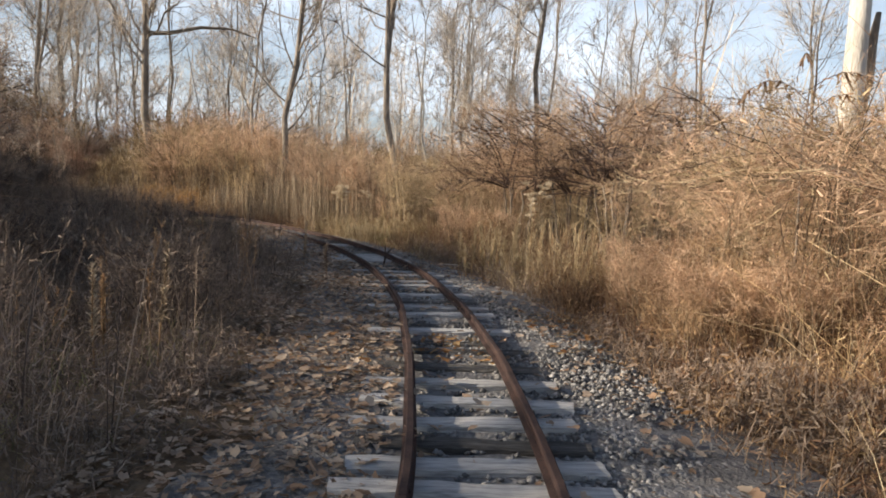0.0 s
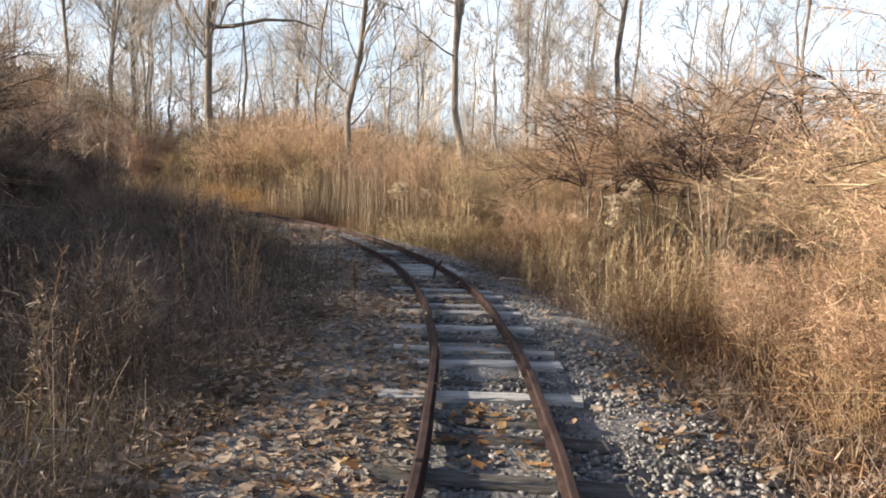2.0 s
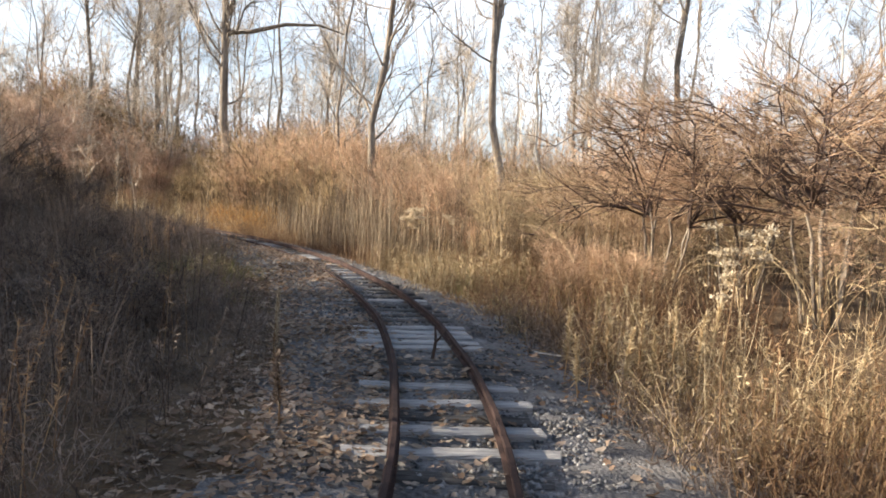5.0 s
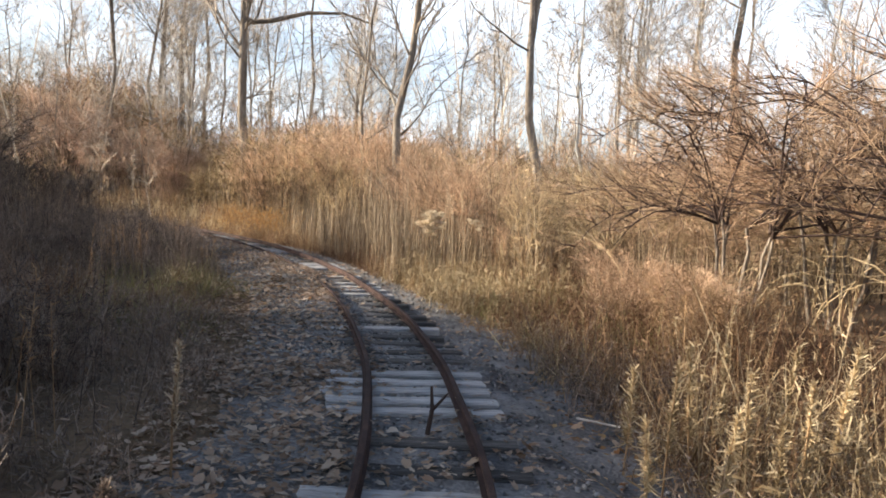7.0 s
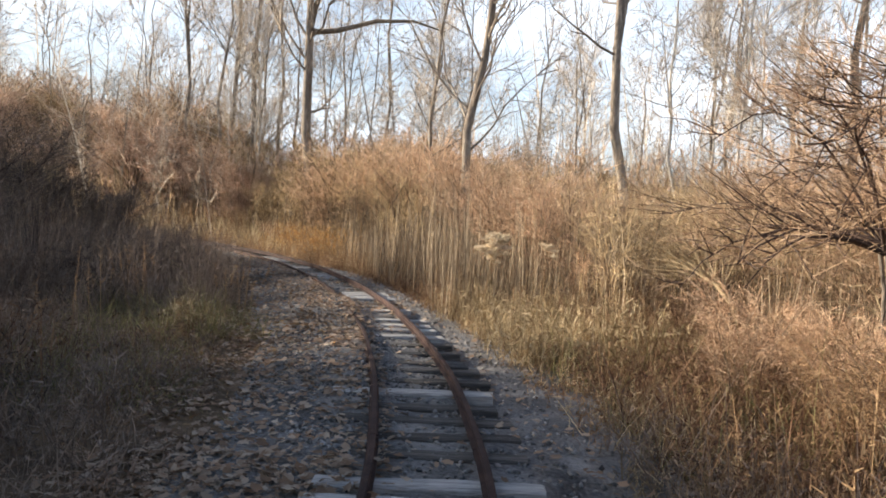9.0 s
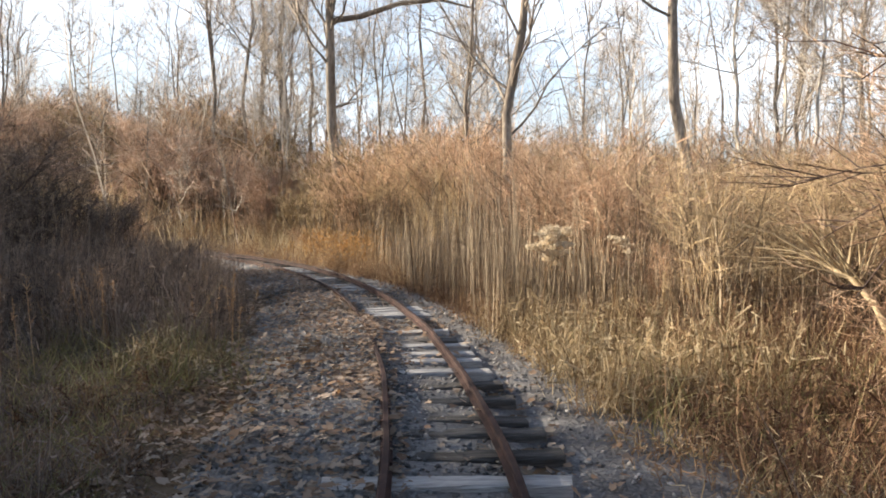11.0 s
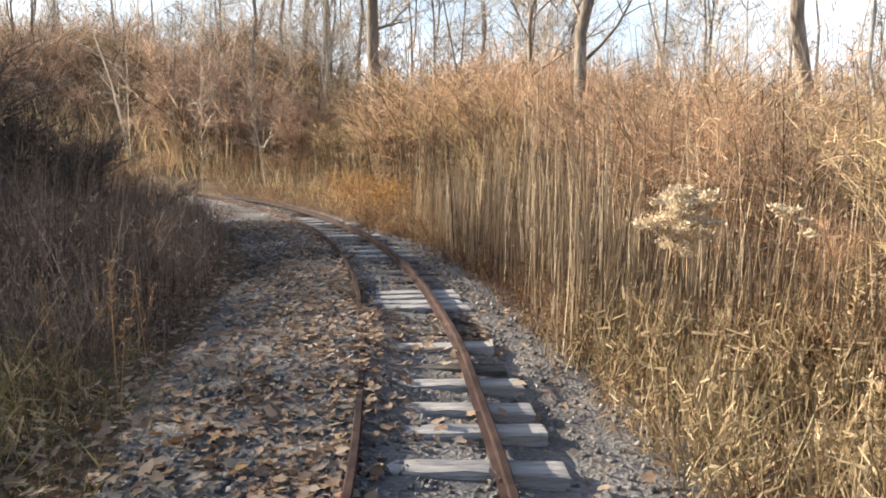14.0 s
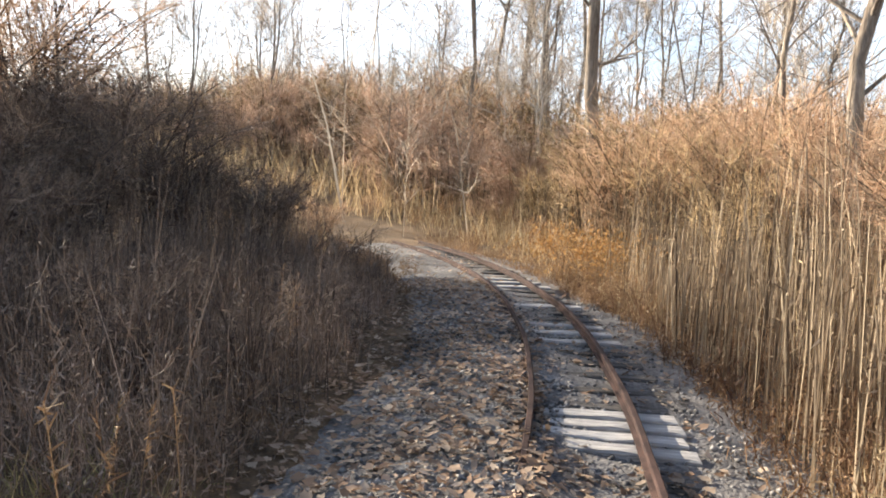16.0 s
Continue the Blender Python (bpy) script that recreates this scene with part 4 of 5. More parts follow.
field("green_grass", GREEN, "tufts of fading green grass at the track edge", "grass",
      [(4600, (13.5, 19), (-3.4, -1.25), (0.08, 0.28)), (250, (15.8, 16.6), (-1.3, -0.9), (0.1, 0.3)), (900, (16.6, 18.8), (-2.1, -1.3), (0.3, 0.6)), (1500, (13, 17.5), (1.4, 3.0), (0.15, 0.42)), (600, (1.5, 5), (-3.5, -1.5), (0.1, 0.35)),
       (350, (15.5, 19.5), (-0.95, -0.75), (0.05, 0.16))], 104, 0.007, 0.55, 0.6, 12)
# seed weeds again, with shade worked into the tone
seeded("shaded_seed_weeds", SHADY, "tall dead weeds with ragged seed heads, toned dark as shade",
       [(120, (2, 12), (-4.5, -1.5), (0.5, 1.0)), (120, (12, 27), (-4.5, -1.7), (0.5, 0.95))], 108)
seeded("seed_weeds", STALK, "tall dead weeds with ragged brown seed heads",
       [(50, (2, 12), (-3.5, -1.5), (0.5, 0.95)), (50, (12, 26), (-3.5, -1.6), (0.5, 0.9)), (60, (8, 13), (1.5, 3.4), (0.5, 0.95)), (40, (13, 19), (1.6, 3.4), (0.35, 0.6))], 105)
seeded("golden_weeds", STRAW, "sunlit dead weeds with ragged golden seed heads",
       [(110, (8.5, 11.5), (1.5, 3.0), (0.5, 0.95)), (50, (15, 20), (1.4, 3.5), (0.35, 0.65)), (25, (2, 5), (2.4, 3.4), (0.3, 0.7))], 106)


def build_far_brush():
    rng = np.random.default_rng(77)
    # sunny grass on the open slope beyond the bend
    n = 11000
    x, y = rng.uniform(-44, -12, n), rng.uniform(22, 37, n)
    keep = abs(off_line(x, y)[1]) > 2.2
    x, y = x[keep], y[keep]
    n = len(x)
    tall = rng.uniform(0.3, 1.0, n) * (0.8 + 0.35 * np.sin(x * 1.1) * np.sin(y * 1.4))
    way = np.stack([rng.normal(size=n) * 0.25, rng.normal(size=n) * 0.25, np.ones(n)], 1) * tall[:, None]
    V, F = strands(rng, np.stack([x, y, ground_z(x, y) - 0.02], 1), way, rng.uniform(0.015, 0.04, n), 0.25, 2)
    tagged(new("slope_grass", mesh_of("slope_grass", V, F, STRAW)), "golden dry grass and weeds on the open sunny slope", "dry grass", kind="stuff")
    n = 18000
    az, r = rng.uniform(radians(-45), radians(92), n), rng.uniform(28, 62, n)
    x, y = -4 - np.sin(az) * r, 8 + np.cos(az) * r
    z = ground_z(x, y)
    tall = rng.uniform(0.6, 1.9, n)
    way = np.stack([rng.normal(size=n) * 0.3, rng.normal(size=n) * 0.3, np.ones(n)], 1) * tall[:, None]
    V, F = strands(rng, np.stack([x, y, z], 1), way, rng.uniform(0.02, 0.055, n), 0.2, 2)
    tagged(new("distant_thicket", mesh_of("distant_thicket", V, F, TWIG_TAN)), "hazy golden-brown thicket filling the wood's floor", "thicket", kind="stuff")
    # slim saplings between thicket and wood
    B, W, wd = [], [], []
    for _ in range(200):
        a_, r_ = rng.uniform(radians(-42), radians(46)), rng.uniform(24, 52)
        p = np.array([-4 - math.sin(a_) * r_, 8 + math.cos(a_) * r_, 0.0])
        p[2] = float(ground_z(p[0], p[1])[0]) - 0.1
        h = rng.uniform(3, 8)
        t = np.array([rng.normal() * 0.09, rng.normal() * 0.09, 1]) * h
        B.append(p[None]), W.append(t[None]), wd.append([rng.uniform(0.04, 0.11)])
        m = 60
        f = rng.uniform(0.2, 1, m)[:, None]
        B.append(p + t * f)
        W.append((rng.normal(size=(m, 3)) * [1, 1, 0.6] + [0, 0, 0.7]) * h * 0.11 * (1.25 - f))
        wd.append(rng.uniform(0.012, 0.03, m))
        q = np.repeat(B[-1] + W[-1] * 0.6, 2, 0)
        B.append(q)
        W.append(rng.normal(size=q.shape) * h * 0.05 + [0, 0, 0.1])
        wd.append(rng.uniform(0.008, 0.018, len(q)))
    V, F = strands(rng, np.concatenate(B), np.concatenate(W), np.concatenate(wd), 0.1, 2)
    tagged(new("saplings", mesh_of("saplings", V, F, TWIG_GREY)), "slim bare saplings with pale fine branches", "saplings", kind="stuff")
    # the far wood
    B, W, wd = [], [], []
    for _ in range(330):
        a_, r_ = rng.uniform(radians(-60), radians(88)), rng.uniform(58, 130)
        p = np.array([-4 - math.sin(a_) * r_, 8 + math.cos(a_) * r_, 1.0])
        h = rng.uniform(11, 19)
        t = np.array([rng.normal() * 0.06, rng.normal() * 0.06, 1]) * h
        B.append(p[None]), W.append(t[None]), wd.append([rng.uniform(0.12, 0.32)])
        m = 70
        f = rng.uniform(0.2, 1, m)[:, None]
        B.append(p + t * f)
        W.append((rng.normal(size=(m, 3)) * [1, 1, 0.5] + [0, 0, 1.1]) * h * 0.12)
        wd.append(rng.uniform(0.03, 0.07, m))
    V, F = strands(rng, np.concatenate(B), np.concatenate(W), np.concatenate(wd), 0.12, 2)
    tagged(new("far_woods", mesh_of("far_woods", V, F, TWIG_GREY)), "bare grey-brown winter woods on the skyline", "woods", kind="stuff")


build_far_brush()


# ---- leaves and stones on the ground ----
def leaf_shape(rng, kind):
    """A lobed leaf with a fold along its rib, about one unit long."""
    k = 12
    ang = np.linspace(0, 2 * np.pi, k, endpoint=False)
    r = (0.5 + 0.12 * np.cos(ang * (5 if kind else 3)) + rng.uniform(-0.13, 0.13, k)) * np.where(kind, 1, np.where(np.arange(k) % 2, 0.75, 1.1))
    x, y = np.cos(ang) * r, np.sin(ang) * r * (0.9 if kind else 0.62)
    z = 0.17 * abs(y) + rng.uniform(-0.05, 0.08, k)
    V = np.concatenate([[[0, 0, 0]], np.stack([x, y, z], 1)])
    F = np.array([(0, 1 + i, 1 + (i + 1) % k) for i in range(k)])
    return V, F


def build_litter():
    rng = np.random.default_rng(91)
    shapes = [leaf_shape(rng, k % 2) for k in range(6)]

    def many(name, mat, label, zones):
        bits = []
        for n, s, d in zones:
            S, D = rng.uniform(*s, n), rng.uniform(*d, n)
            x, y, _ = on_line(S, D)
            z = np.where((D > -1.5) & (D < 1.6), bed_z(D, S), ground_z(x, y)) + 0.012 + rng.uniform(0, 0.03, n)
            for i in range(n):
                v, f = shapes[int(rng.integers(6))]
                q = np.array(Euler((rng.normal() * 0.24, rng.normal() * 0.24, rng.uniform(0, 6.3))).to_matrix())
                bits.append(((v * rng.uniform(0.028, 0.078) * [1, rng.uniform(0.5, 1), 1]) @ q.T + [x[i], y[i], z[i]], f))
        V, F = joined(bits)
        return tagged(new(name, mesh_of(name, V, F, mat)), label, "fallen leaves", kind="stuff")

    litter = many("leaf_litter", LEAF, "brown curled fallen leaves strewn over the ballast",
                  [(6800, (1, 13), (-1.75, -0.4)), (7600, (12, 27), (-1.9, -0.2)), (420, (1, 20), (-0.3, 0.9)), (1700, (1.5, 13), (0.9, 2.9)), (1600, (1.5, 7), (1.5, 3.6)), (300, (10.3, 11.5), (-0.9, 0.8)),
                   (420, (17.2, 20.2), (-1.0, 0.0)), (320, (18.7, 19.9), (-0.3, 0.6)), (260, (16.0, 17.2), (-0.7, -0.3)), (160, (20.6, 22), (-0.6, -0.25)), (500, (8.2, 10.2), (-1.2, 0.3)), (300, (3.6, 6.0), (-1.4, -0.35)), (300, (13, 24), (0.6, 1.4)), (260, (21, 24), (-1.2, 0.7)), (1100, (22, 32), (-1.5, 1.2))])
    many("orange_leaves", LEAF_ORANGE, "orange fallen maple leaves in sunny patches",
         [(150, (5.0, 7.2), (0.9, 1.7)), (90, (4.6, 5.6), (-0.3, 0.3)), (60, (3.8, 5.4), (-1.6, -0.6)), (480, (1.5, 9), (1.4, 3.2)), (90, (9.5, 12), (0.9, 1.7)), (110, (15.8, 18), (-1.6, -0.5))])
    for k in range(260):
        s, d = rng.uniform(2, 19.5), rng.uniform(-1.7, 1.7)
        x, y, _ = on_line(s, d)
        if k < 6:
            v, f = shapes[k]
            me = mesh_of("leaf", v * 0.075, f, LEAF)
            shapes[k] = (v, f, me)
        o = child("leaf", shapes[k % 6][2], litter)
        top = 0.012 if abs(d) < 0.62 else float(bed_z(d, s)) + 0.03
        o.matrix_basis = pose(x, y, top + 0.012, rng.normal() * 15, rng.normal() * 15, rng.uniform(0, 360))


build_litter()


def build_gravel():
    rng = np.random.default_rng(92)
    o = np.array([(1, 0, 0), (-1, 0, 0), (0, 1, 0), (0, -1, 0), (0, 0, 1), (0, 0, -1)], float)
    f = np.array([(0, 2, 4), (2, 1, 4), (1, 3, 4), (3, 0, 4), (2, 0, 5), (1, 2, 5), (3, 1, 5), (0, 3, 5)])
    n = 19000
    S, D = rng.uniform(-0.5, 26, n), np.clip(rng.normal(size=n) * 0.62 + 0.25, -1.6, 1.6)
    S[5000:9000], D[5000:9000] = rng.uniform(13, 24, 4000), rng.uniform(-1.4, -0.1, 4000)
    S[:5000] = rng.uniform(2, 10, 5000)
    D[:5000] = rng.uniform(0.3, 1.5, 5000)
    x, y, _ = on_line(S, D)
    z = bed_z(D, S) + 0.004
    size = rng.uniform(0.010, 0.026, n)
    V = o[None] * rng.uniform(0.6, 1.35, (n, 6, 1)) + rng.normal(size=(n, 6, 3)) * 0.2
    V *= size[:, None, None] * np.array([1, 1, 0.75])
    a_ = rng.uniform(0, 6.3, n)
    c, s_ = np.cos(a_)[:, None], np.sin(a_)[:, None]
    V = np.stack([V[..., 0] * c - V[..., 1] * s_, V[..., 0] * s_ + V[..., 1] * c, V[..., 2]], -1) + np.stack([x, y, z], 1)[:, None]
    F = (f[None] + np.arange(n)[:, None, None] * 6).reshape(-1, 3)
    tagged(new("gravel", mesh_of("gravel", V.reshape(-1, 3), F, STONE)), "loose grey crushed ballast stones", "gravel", kind="stuff")


build_gravel()


# ---- single plants that stand out ----
def seedhead_plant(x, y, top, heads, label, seed, wide=0.2, lean=0.1, deep=0.25):
    """A dead goldenrod: a leaning stem with a spray of cream seed fluff."""
    rng = np.random.default_rng(seed)
    z0 = float(ground_z(x, y)[0])
    root = tagged(new("dead_goldenrod"), label, "wildflower")
    h = top - z0
    pts = [(0, 0, -0.03), (-lean * 0.3 * h, 0, h * 0.4), (-lean * 0.1 * h, 0.01, h * 0.75), (0, 0, h * 0.95)]
    V, F = tube(pts, [0.006, 0.005, 0.004, 0.002], 5)
    child("stem", mesh_of("stem", V, F, STALK), root)
    B, W, stalks = [], [], []
    for k in range(heads):
        c = np.array([rng.normal() * wide, rng.normal() * wide, h - deep * rng.uniform() ** 1.5 + rng.normal() * 0.03])
        m = 90
        B.append(c + rng.normal(size=(m, 3)) * [0.026, 0.026, 0.010])
        W.append(rng.normal(size=(m, 3)) * 0.011 + [0, 0, 0.004])
        b0 = np.array([0, 0, min(h * 0.85, c[2] - 0.12)])
        stalks.append(tube([b0, b0 * 0.5 + c * 0.5 + [0, 0, 0.02], c], [0.0022, 0.0018, 0.0012], 4))
    child("branch_spray", mesh_of("branch_spray", *joined(stalks), STALK), root)
    V, F = strands(rng, np.concatenate(B), np.concatenate(W), 0.011, 0.1, 1, 0.7)
    tagged(child("seed_head", mesh_of("seed_head", V, F, FLUFF), root), "fluffy cream seed head", kind="stuff")
    root.matrix_basis = pose(x, y, z0)
    return root


seedhead_plant(1.25, 9.1, 1.40, 13, "dead goldenrod with cream fluffy seed heads among brown weeds", 1, 0.12, 0.1, 0.45)
seedhead_plant(-3.44, 17.5, 1.14, 46, "dead goldenrod with a broad cream seed head beside the reeds", 2, 0.075, 0.25, 0.26)
seedhead_plant(-3.0, 18.4, 1.12, 6, "dead goldenrod with sparse cream seed heads beside the reeds", 3, 0.07)


def build_bent_sapling():
    root = tagged(new("bent_sapling"), "pale bent sapling with a spray of bare branches", "sapling")
    V, F = tube([(0.42, -0.05, -0.1), (0.38, 0, 0.25), (0.27, 0, 0.5), (0.06, 0, 0.74), (-0.2, 0, 0.88)], [0.045, 0.04, 0.036, 0.03, 0.02], 7)
    child("trunk", mesh_of("trunk", V, F, CANE_PALE, True), root)
    rng = np.random.default_rng(14)
    bits = []
    for k in range(22):
        b0 = np.array([rng.uniform(-0.1, 0.2), 0, 0.0])
        b0[2] = 0.72 + (0.12 - b0[0]) * 0.5
        way = np.array([rng.uniform(-1.3, 0.7), rng.normal() * 0.4, rng.uniform(0.1, 0.85)])
        pts = [b0, b0 + way * 0.5 + [0, 0, 0.08], b0 + way]
        bits.append(tube(pts, [0.012, 0.008, 0.003], 4))
        B = np.repeat(b0[None] + way * 0.5, 8, 0) + way * rng.uniform(-0.2, 0.5, (8, 1))
        bits.append(strands(rng, B, way * 0.35 + rng.normal(size=(8, 3)) * 0.16, np.full(8, 0.006), 0.1, 2))
    V, F = joined(bits)
    child("crown", mesh_of("crown", V, F, CANE_PALE), root)
    root.matrix_basis = pose(-0.86, 18.83, float(ground_z(-0.86, 18.83)[0]) + 0.04, 0, 0, -10)


build_bent_sapling()


def arching_shrub_meshes(seed, trunks=6):
    """Upright dark stems that bend over into long level boughs, layer over layer, with fine reddish twigs; pale young shoots below."""
    rng = np.random.default_rng(seed)
    stems, dark, fine, shoots = [], [], [], []
    for k in range(trunks):
        az0 = 2 * math.pi * k / trunks + rng.normal() * 0.3
        b0 = np.array([math.cos(az0), math.sin(az0), 0]) * rng.uniform(0.05, 0.5) + [0, 0, -0.12]
        top = b0 * [1.6, 1.6, 0] + [rng.normal() * 0.12, rng.normal() * 0.12, rng.uniform(1.2, 1.75)]
        u = np.linspace(0, 1, 6)[:, None]
        stems.append(tube(b0 + (top - b0) * u + rng.normal(size=(6, 3)) * 0.03 * u, np.linspace(0.038, 0.026, 6) * rng.uniform(0.7, 1.1), 6))
        for _ in range(5):
            az, long = az0 + rng.normal() * 0.75, rng.uniform(1.5, 2.9)
            rise, droop = rng.uniform(0.2, 1.9), rng.uniform(0.1, 0.8)
            v = np.linspace(0, 1, 9)[:, None]
            way = np.array([math.cos(az), math.sin(az), 0])
            pts = top + way * long * v + np.array([0, 0, 1]) * (rise * np.sin(v * 1.9) - droop * v ** 3) + rng.normal(size=(9, 3)) * 0.03 * v
            dark.append(tube(pts, np.linspace(0.021, 0.005, 9), 5))
            for f in rng.uniform(0.18, 1, 11):
                at = np.array([np.interp(f, v[:, 0], pts[:, c]) for c in range(3)])
                side = way * 0.8 + np.array([-way[1], way[0], 0]) * rng.choice([-1, 1]) * rng.uniform(0.3, 0.9) + [0, 0, rng.normal() * 0.3 + 0.25]
                side *= long * rng.uniform(0.16, 0.34)
                mid = at + side * 0.5 + rng.normal(size=3) * 0.03
                dark.append(tube([at, mid, at + side], [0.008, 0.006, 0.003], 4))
                m = 9
                B = at + side * rng.uniform(0.15, 1, (m, 1))
                W = side * 0.4 + rng.normal(size=(m, 3)) * 0.12 + [0, 0, 0.05]
                fine.append(strands(rng, B, W, rng.uniform(0.005, 0.009, m), 0.12, 2, 0.4))
                fine.append(strands(rng, np.repeat(B + W * 0.6, 2, 0), np.repeat(W, 2, 0) * 0.4 + rng.normal(size=(2 * m, 3)) * 0.06, np.full(2 * m, 0.005), 0.1, 1))
        for _ in range(4):
            az, out = rng.uniform(0, 6.3), rng.uniform(0.4, 1.3)
            v = np.linspace(0, 1, 7)[:, None]
            pts = b0 + np.array([math.cos(az), math.sin(az), 0]) * out * v ** 1.7 + np.array([0, 0, 1]) * rng.uniform(0.7, 1.4) * np.sin(v * 1.8)
            shoots.append(tube(pts, np.linspace(0.010, 0.004, 7), 4))
            shoots.append(strands(rng, pts[3:], np.array([math.cos(az), math.sin(az), 0.2]) * 0.3 + rng.normal(size=(4, 3)) * 0.12, np.full(4, 0.007), 0.15, 2))
    return joined(stems), joined(dark), joined(fine), joined(shoots)


def build_arching_shrub():
    made = []
    for seed, twig in ((15, TWIG_BROWN), (16, TWIG_RED)):
        root = tagged(new("arching_shrub"), "dark bare shrub with long level branches arching over the verge", "shrub", "arching shrubs on the verge")
        stems, dark, fine, shoots = arching_shrub_meshes(seed)
        child("stem_clump", mesh_of("stem_clump", *stems, BARK, True), root)
        child("bough_layer", mesh_of("bough_layer", *dark, STEM_DARK), root, "dark level boughs")
        child("crown", mesh_of("crown", *fine, twig), root, "fine brown and reddish twigs")
        child("shoot_clump", mesh_of("shoot_clump", *shoots, CANE_PALE), root, "pale straw-coloured shoots")
        made.append(root)
    for k, (x, y, a_, sc) in enumerate(((1.0, 16.7, 0, 0.86), (2.4, 17.8, 70, 1.05), (3.2, 15.4, 200, 1.0), (2.0, 20.4, 140, 0.95), (4.6, 18.6, 300, 1.1), (5.2, 14.0, 30, 1.0))):
        o = made[k] if k < 2 else copy_thing(made[k % 2], pose(0, 0, 0))
        o.matrix_basis = pose(x, y, float(ground_z(x, y)[0]), 0, 0, a_) @ Matrix.Diagonal((sc, sc, sc, 1))


build_arching_shrub()


def build_canes():
    """Long single bramble canes that arch out of the thicket."""
    rng = np.random.default_rng(19)
    kinds = []
    for k in range(6):
        out, up, mat = rng.uniform(1.3, 2.3), rng.uniform(1.3, 1.9), (CANE_PALE, CANE_PALE, STEM_DARK)[k % 3]
        u = np.linspace(0, 1, 12)[:, None]
        side = rng.normal() * 0.3
        pts = np.concatenate([out * u ** 1.6, side * u * u, up * np.sin(u * 2.0) / 0.96], 1) + rng.normal(size=(12, 3)) * 0.012 - [0, 0, 0.05]
        root = tagged(new("bramble_cane"), "long dark bare cane arching out of the thicket" if k % 3 == 2 else "long pale straw-coloured bramble cane arching out of the thicket", "bramble", "arching canes")
        child("stem", mesh_of("stem", *tube(pts, np.linspace(0.0048, 0.0018, 12), 5), mat, True), root)
        m = 16
        f = rng.uniform(0.35, 1, m)
        at = np.stack([np.interp(f, u[:, 0], pts[:, c]) for c in range(3)], 1)
        twig = strands(rng, at, np.array([out * 0.14, 0, 0.02]) + rng.normal(size=(m, 3)) * [0.12, 0.14, 0.1], np.full(m, 0.006), 0.15, 2)
        tagged(child("side_growth", mesh_of("side_growth", *twig, mat), root), "fine side twigs", kind="stuff")
        kinds.append(root)
    used = set()
    for k in range(36):
        sv = rng.uniform(2.5, 8.6)
        d = rng.uniform(3.5, 5.0)
        x, y, h = on_line(sv, d)
        i = k % 6
        o = copy_thing(kinds[i], pose(0, 0, 0)) if i in used else kinds[i]
        used.add(i)
        sc = rng.uniform(0.8, 1.15)
        o.matrix_basis = pose(x, y, float(ground_z(x, y)[0]), 0, 0, math.degrees(h) + 180 + rng.normal() * 70) @ Matrix.Diagonal((sc, sc, sc, 1))


build_canes()


def build_sticks():
    V, F = joined([tube([(0, 0, -0.04), (0.02, 0.01, 0.12), (0.0, 0.03, 0.26)], [0.016, 0.014, 0.008], 6), tube([(0.01, 0.01, 0.1), (0.09, 0.0, 0.2), (0.12, 0, 0.24)], [0.012, 0.009, 0.004], 5)])
    o = tagged(new("forked_stick", mesh_of("forked_stick", V, F, STEM_DARK)), "dark forked stick standing beside the rail", "stick")
    o.matrix_basis = pose(-1.07, 10.84, 0.02)
    V, F = tube([(-0.5, 0, 0), (-0.1, 0.02, 0.012), (0.35, 0, 0.004)], [0.009, 0.008, 0.004], 6)
    o = tagged(new("fallen_branch", mesh_of("fallen_branch", V, F, BARK_PALE)), "thin pale branch lying on the gravel", "branch")
    o.matrix_basis = pose(0.2, 11.6, -0.05, 0, 0, -20)


build_sticks()


def tall_seed_weed(x, y, top, label, seed, mat, thick=0.024):
    """A single tall dead weed: a stiff stem with a dense ragged spike."""
    rng = np.random.default_rng(seed)
    z0 = float(ground_z(x, y)[0])
    h = top - z0
    root = tagged(new("dead_weed"), label, "weed")
    V, F = tube([(0, 0, -0.03), (0.01, 0.01, h * 0.5), (0.0, 0.0, h)], [0.007, 0.006, 0.003], 5)
    child("stem", mesh_of("stem", V, F, STALK), root)
    m = 420
    f = rng.uniform(0.35, 1, m)
    B = np.stack([np.zeros(m), np.zeros(m), h * f], 1)
    W = rng.normal(size=(m, 3)) * thick * (1.25 - f)[:, None] ** 0.5 + [0, 0, 0.02]
    V, F = strands(rng, B, W, rng.uniform(0.005, 0.013, m), 0.3, 2, 0.5)
    child("seed_spike", mesh_of("seed_spike", V, F, mat), root, "ragged dry seed spike")
    root.matrix_basis = pose(x, y, z0, rng.normal() * 4, rng.normal() * 4, rng.uniform(0, 360))


tall_seed_weed(-1.32, 3.89, 0.80, "tall dead weed with a pale ragged spike", 1, REED)
tall_seed_weed(-1.62, 3.66, 0.66, "bent dead weed with a pale tuft", 2, REED, 0.02)
tall_seed_weed(-1.72, 3.95, 0.55, "small dead weed with a brown spike", 3, STALK, 0.02)
tall_seed_weed(-2.03, 9.64, 0.66, "dead weed with a pale ragged tuft", 4, REED, 0.02)
tall_seed_weed(0.35, 10.73, 0.66, "sunlit dead weed with a golden spike", 5, STRAW)
for k, (x, y, top) in enumerate([(0.5, 11.1, 0.67), (0.12, 10.9, 0.55), (0.75, 10.9, 0.62), (0.95, 11.3, 0.72), (1.2, 11.0, 0.6), (0.6, 10.4, 0.5), (1.35, 11.7, 0.7), (0.3, 10.3, 0.42), (0.85, 10.1, 0.55)]):
    tall_seed_weed(x, y, top, "sunlit dead weed with a golden spike", 30 + k, STRAW, 0.032)
tall_seed_weed(0.67, 11.5, 0.62, "sunlit dead weed with a golden spike", 6, STRAW)
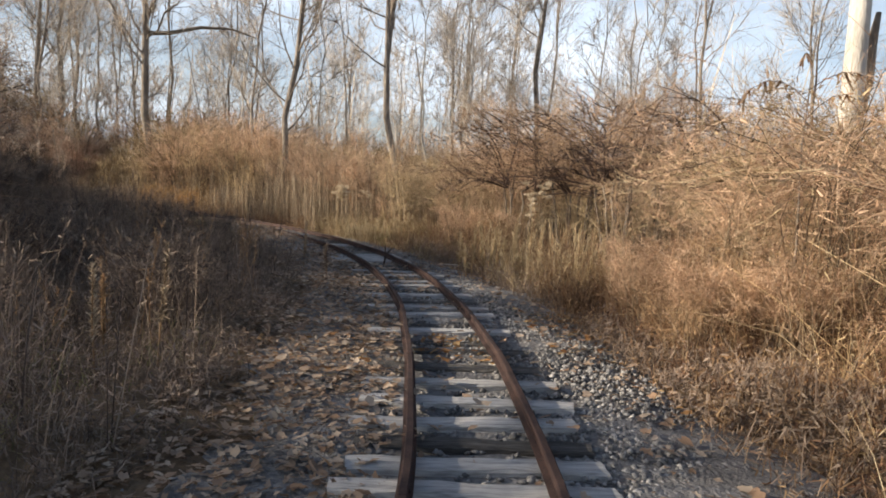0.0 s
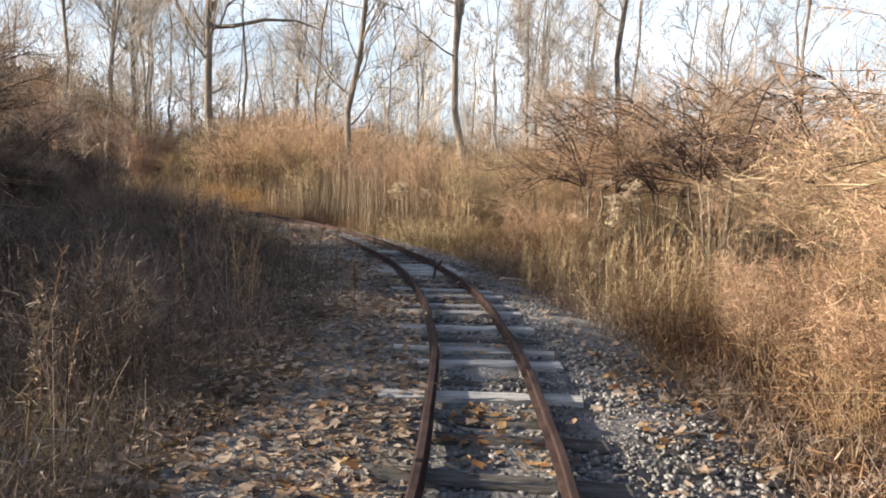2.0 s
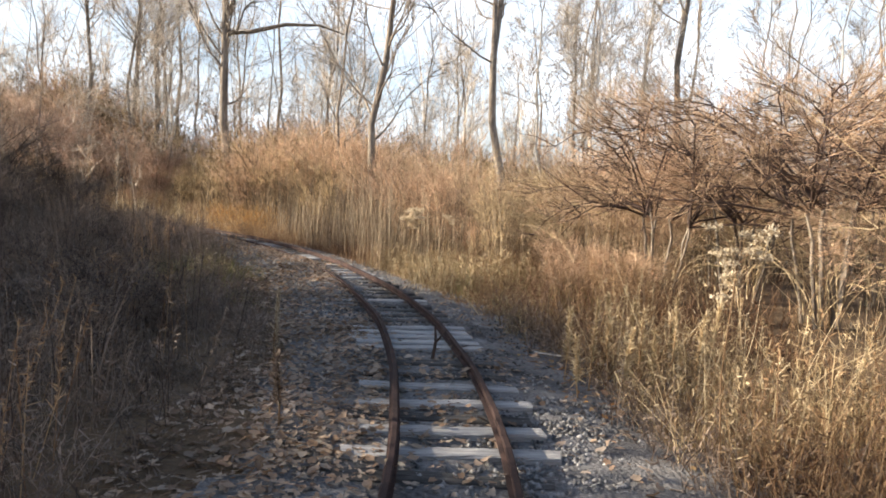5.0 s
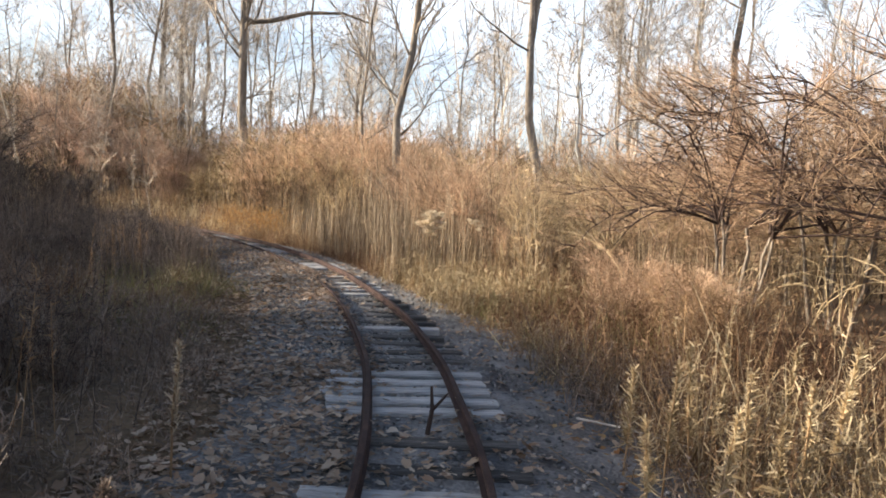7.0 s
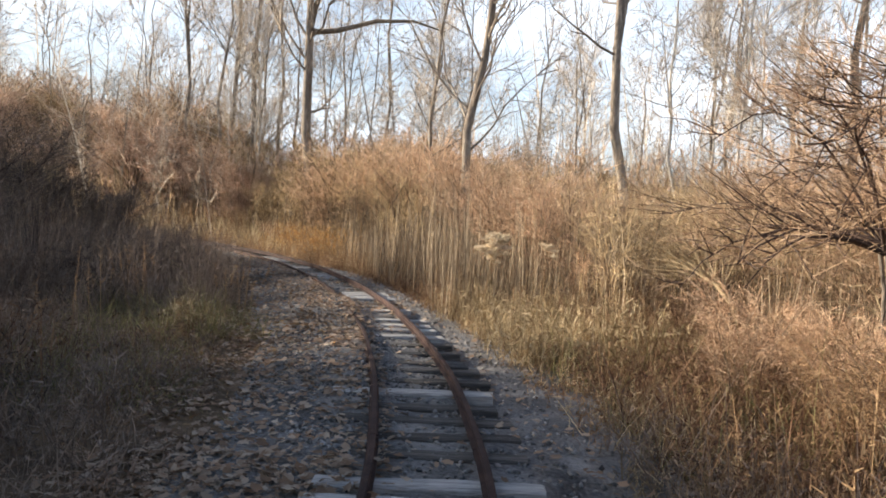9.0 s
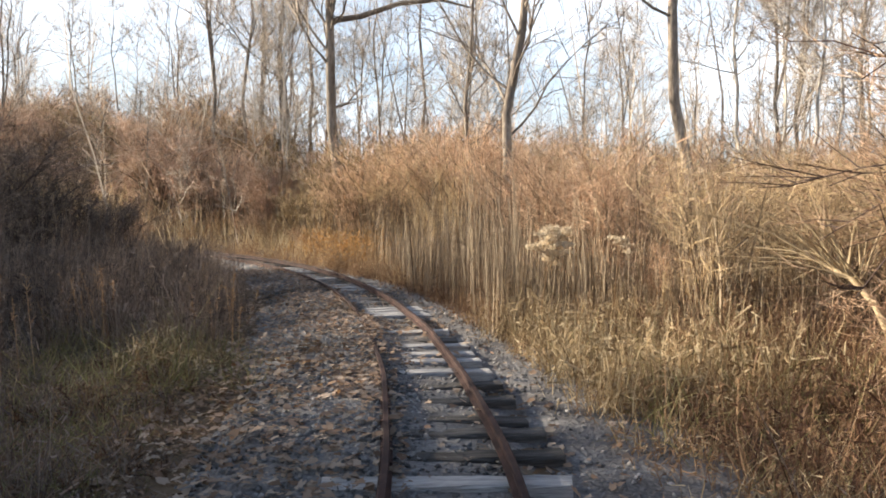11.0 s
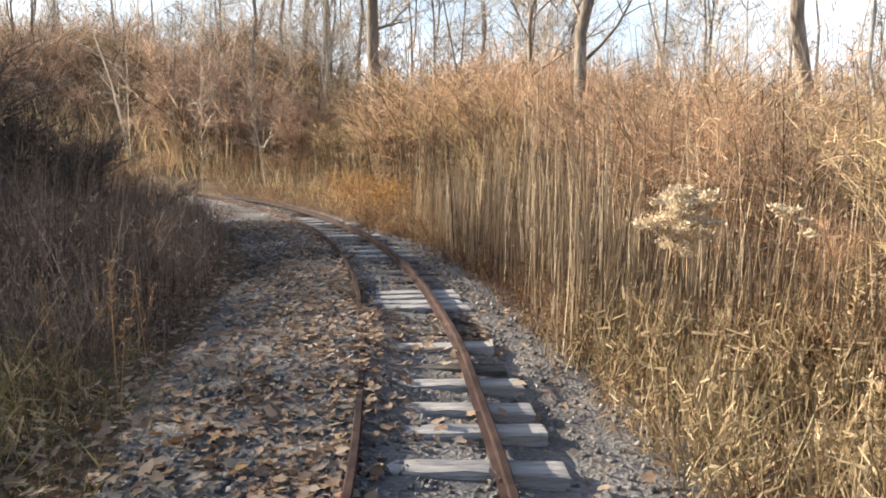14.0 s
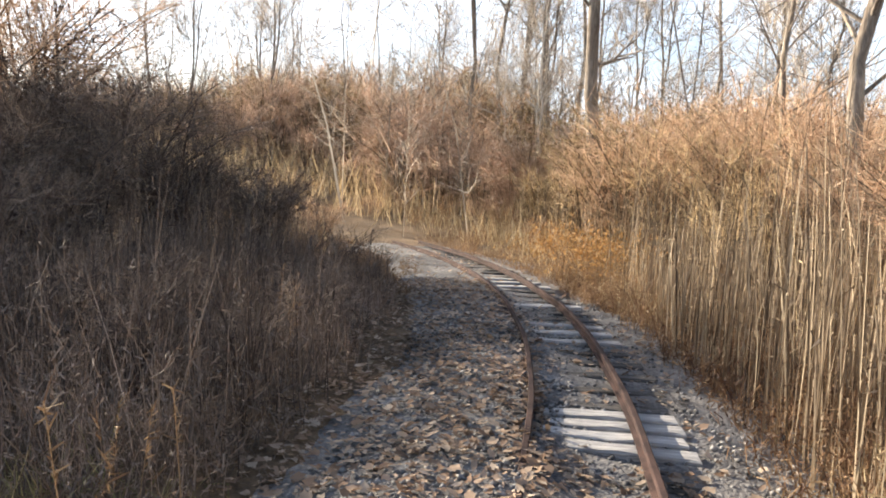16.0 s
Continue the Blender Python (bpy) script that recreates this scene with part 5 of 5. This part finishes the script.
tall_seed_weed(1.0, 10.5, 0.68, "sunlit dead weed with a golden spike", 7, STRAW)
tall_seed_weed(-2.47, 18.96, 0.80, "dead weed with a pale ragged spike", 8, REED)
tall_seed_weed(-4.29, 18.5, 0.68, "dead weed with a pale ragged spike", 9, REED)
tall_seed_weed(-2.6, 18.8, 0.66, "sunlit dead weed with a golden spike", 10, STRAW)
# stands on the shaded side, so it takes the shade-darkened colour
tall_seed_weed(-1.43, 8.6, 0.45, "dead weed at the track edge in the shade-darkened tone", 11, SHADY, 0.03)


def build_orange_bush():
    """A low bush that has kept its orange-brown leaves, where the line leaves the sun."""
    rng = np.random.default_rng(17)
    root = tagged(new("leafy_bush"), "low bush with dry orange-brown leaves at the bend", "bush")
    bits, bl = [], []
    for k in range(26):
        az, r = rng.uniform(0, 6.3), rng.uniform(0.2, 1.5)
        tip = np.array([math.cos(az) * r, math.sin(az) * r, rng.uniform(0.5, 1.3)])
        pts = [np.array([tip[0] * 0.3, tip[1] * 0.3, -0.05]), tip * [0.6, 0.6, 0.6], tip]
        bits.append(tube(pts, [0.01, 0.007, 0.003], 4))
        m = 40
        bl.append(tip * [0.9, 0.9, 0.8] + rng.normal(size=(m, 3)) * [0.22, 0.22, 0.2])
    child("stem_clump", mesh_of("stem_clump", *joined(bits), STEM), root)
    B = np.concatenate(bl)
    child("foliage", mesh_of("foliage", *strands(rng, B, rng.normal(size=B.shape) * 0.04, rng.uniform(0.02, 0.045, len(B)), 0.2, 2, 0.4), LEAF_RUSSET), root, "dry orange-brown leaves")
    for k, (x, y, a_) in enumerate(BUSHES):
        o = root if k == 0 else copy_thing(root, pose(0, 0, 0))
        o.matrix_basis = pose(x, y, float(ground_z(x, y)[0]), 0, 0, a_) @ Matrix.Diagonal((0.66, 0.66, 0.72, 1))


BUSHES = [(-11.5, 25.2, 0), (-12.7, 25.9, 70), (-10.7, 24.7, 150)]
build_orange_bush()


def build_leafy_sapling():
    """A thin sapling that still holds a few sprays of dark withered leaves."""
    rng = np.random.default_rng(23)
    root = tagged(new("sapling"), "thin sapling with hanging sprays of dark withered leaves", "sapling")
    child("stem", mesh_of("stem", *tube([(0, 0, -0.1), (0.04, 0.02, 0.9), (0.0, 0.0, 1.8), (0.05, 0.03, 2.75)], [0.014, 0.011, 0.008, 0.004], 6), BARK, True), root)
    for az, up, long in ((0.2, 2.3, 0.7), (3.0, 2.2, 0.55), (1.4, 2.5, 0.6), (5.2, 2.05, 0.6)):
        way = np.array([math.cos(az), math.sin(az), 0]) * long
        u = np.linspace(0, 1, 6)[:, None]
        pts = np.array([0.02, 0.01, up]) + way * u + np.array([0, 0, 0.22]) * np.sin(u * 2.6) - np.array([0, 0, 0.12]) * u ** 2
        twig = child("twig", mesh_of("twig", *tube(pts, np.linspace(0.005, 0.002, 6), 4), STEM_DARK), root)
        m = 15
        f = rng.uniform(0.3, 1, m)
        at = np.stack([np.interp(f, u[:, 0], pts[:, c]) for c in range(3)], 1)
        hang = rng.normal(size=(m, 3)) * 0.025 + way * 0.04 - [0, 0, 0.075]
        child("withered_foliage", mesh_of("withered_foliage", *strands(rng, at, hang, rng.uniform(0.02, 0.035, m), 0.25, 3, 0.3), STALK), twig, "dark brown withered leaves")
    root.matrix_basis = pose(3.6, 6.5, float(ground_z(3.6, 6.5)[0])) @ Matrix.Diagonal((1.1, 1.1, 1.06, 1))


build_leafy_sapling()
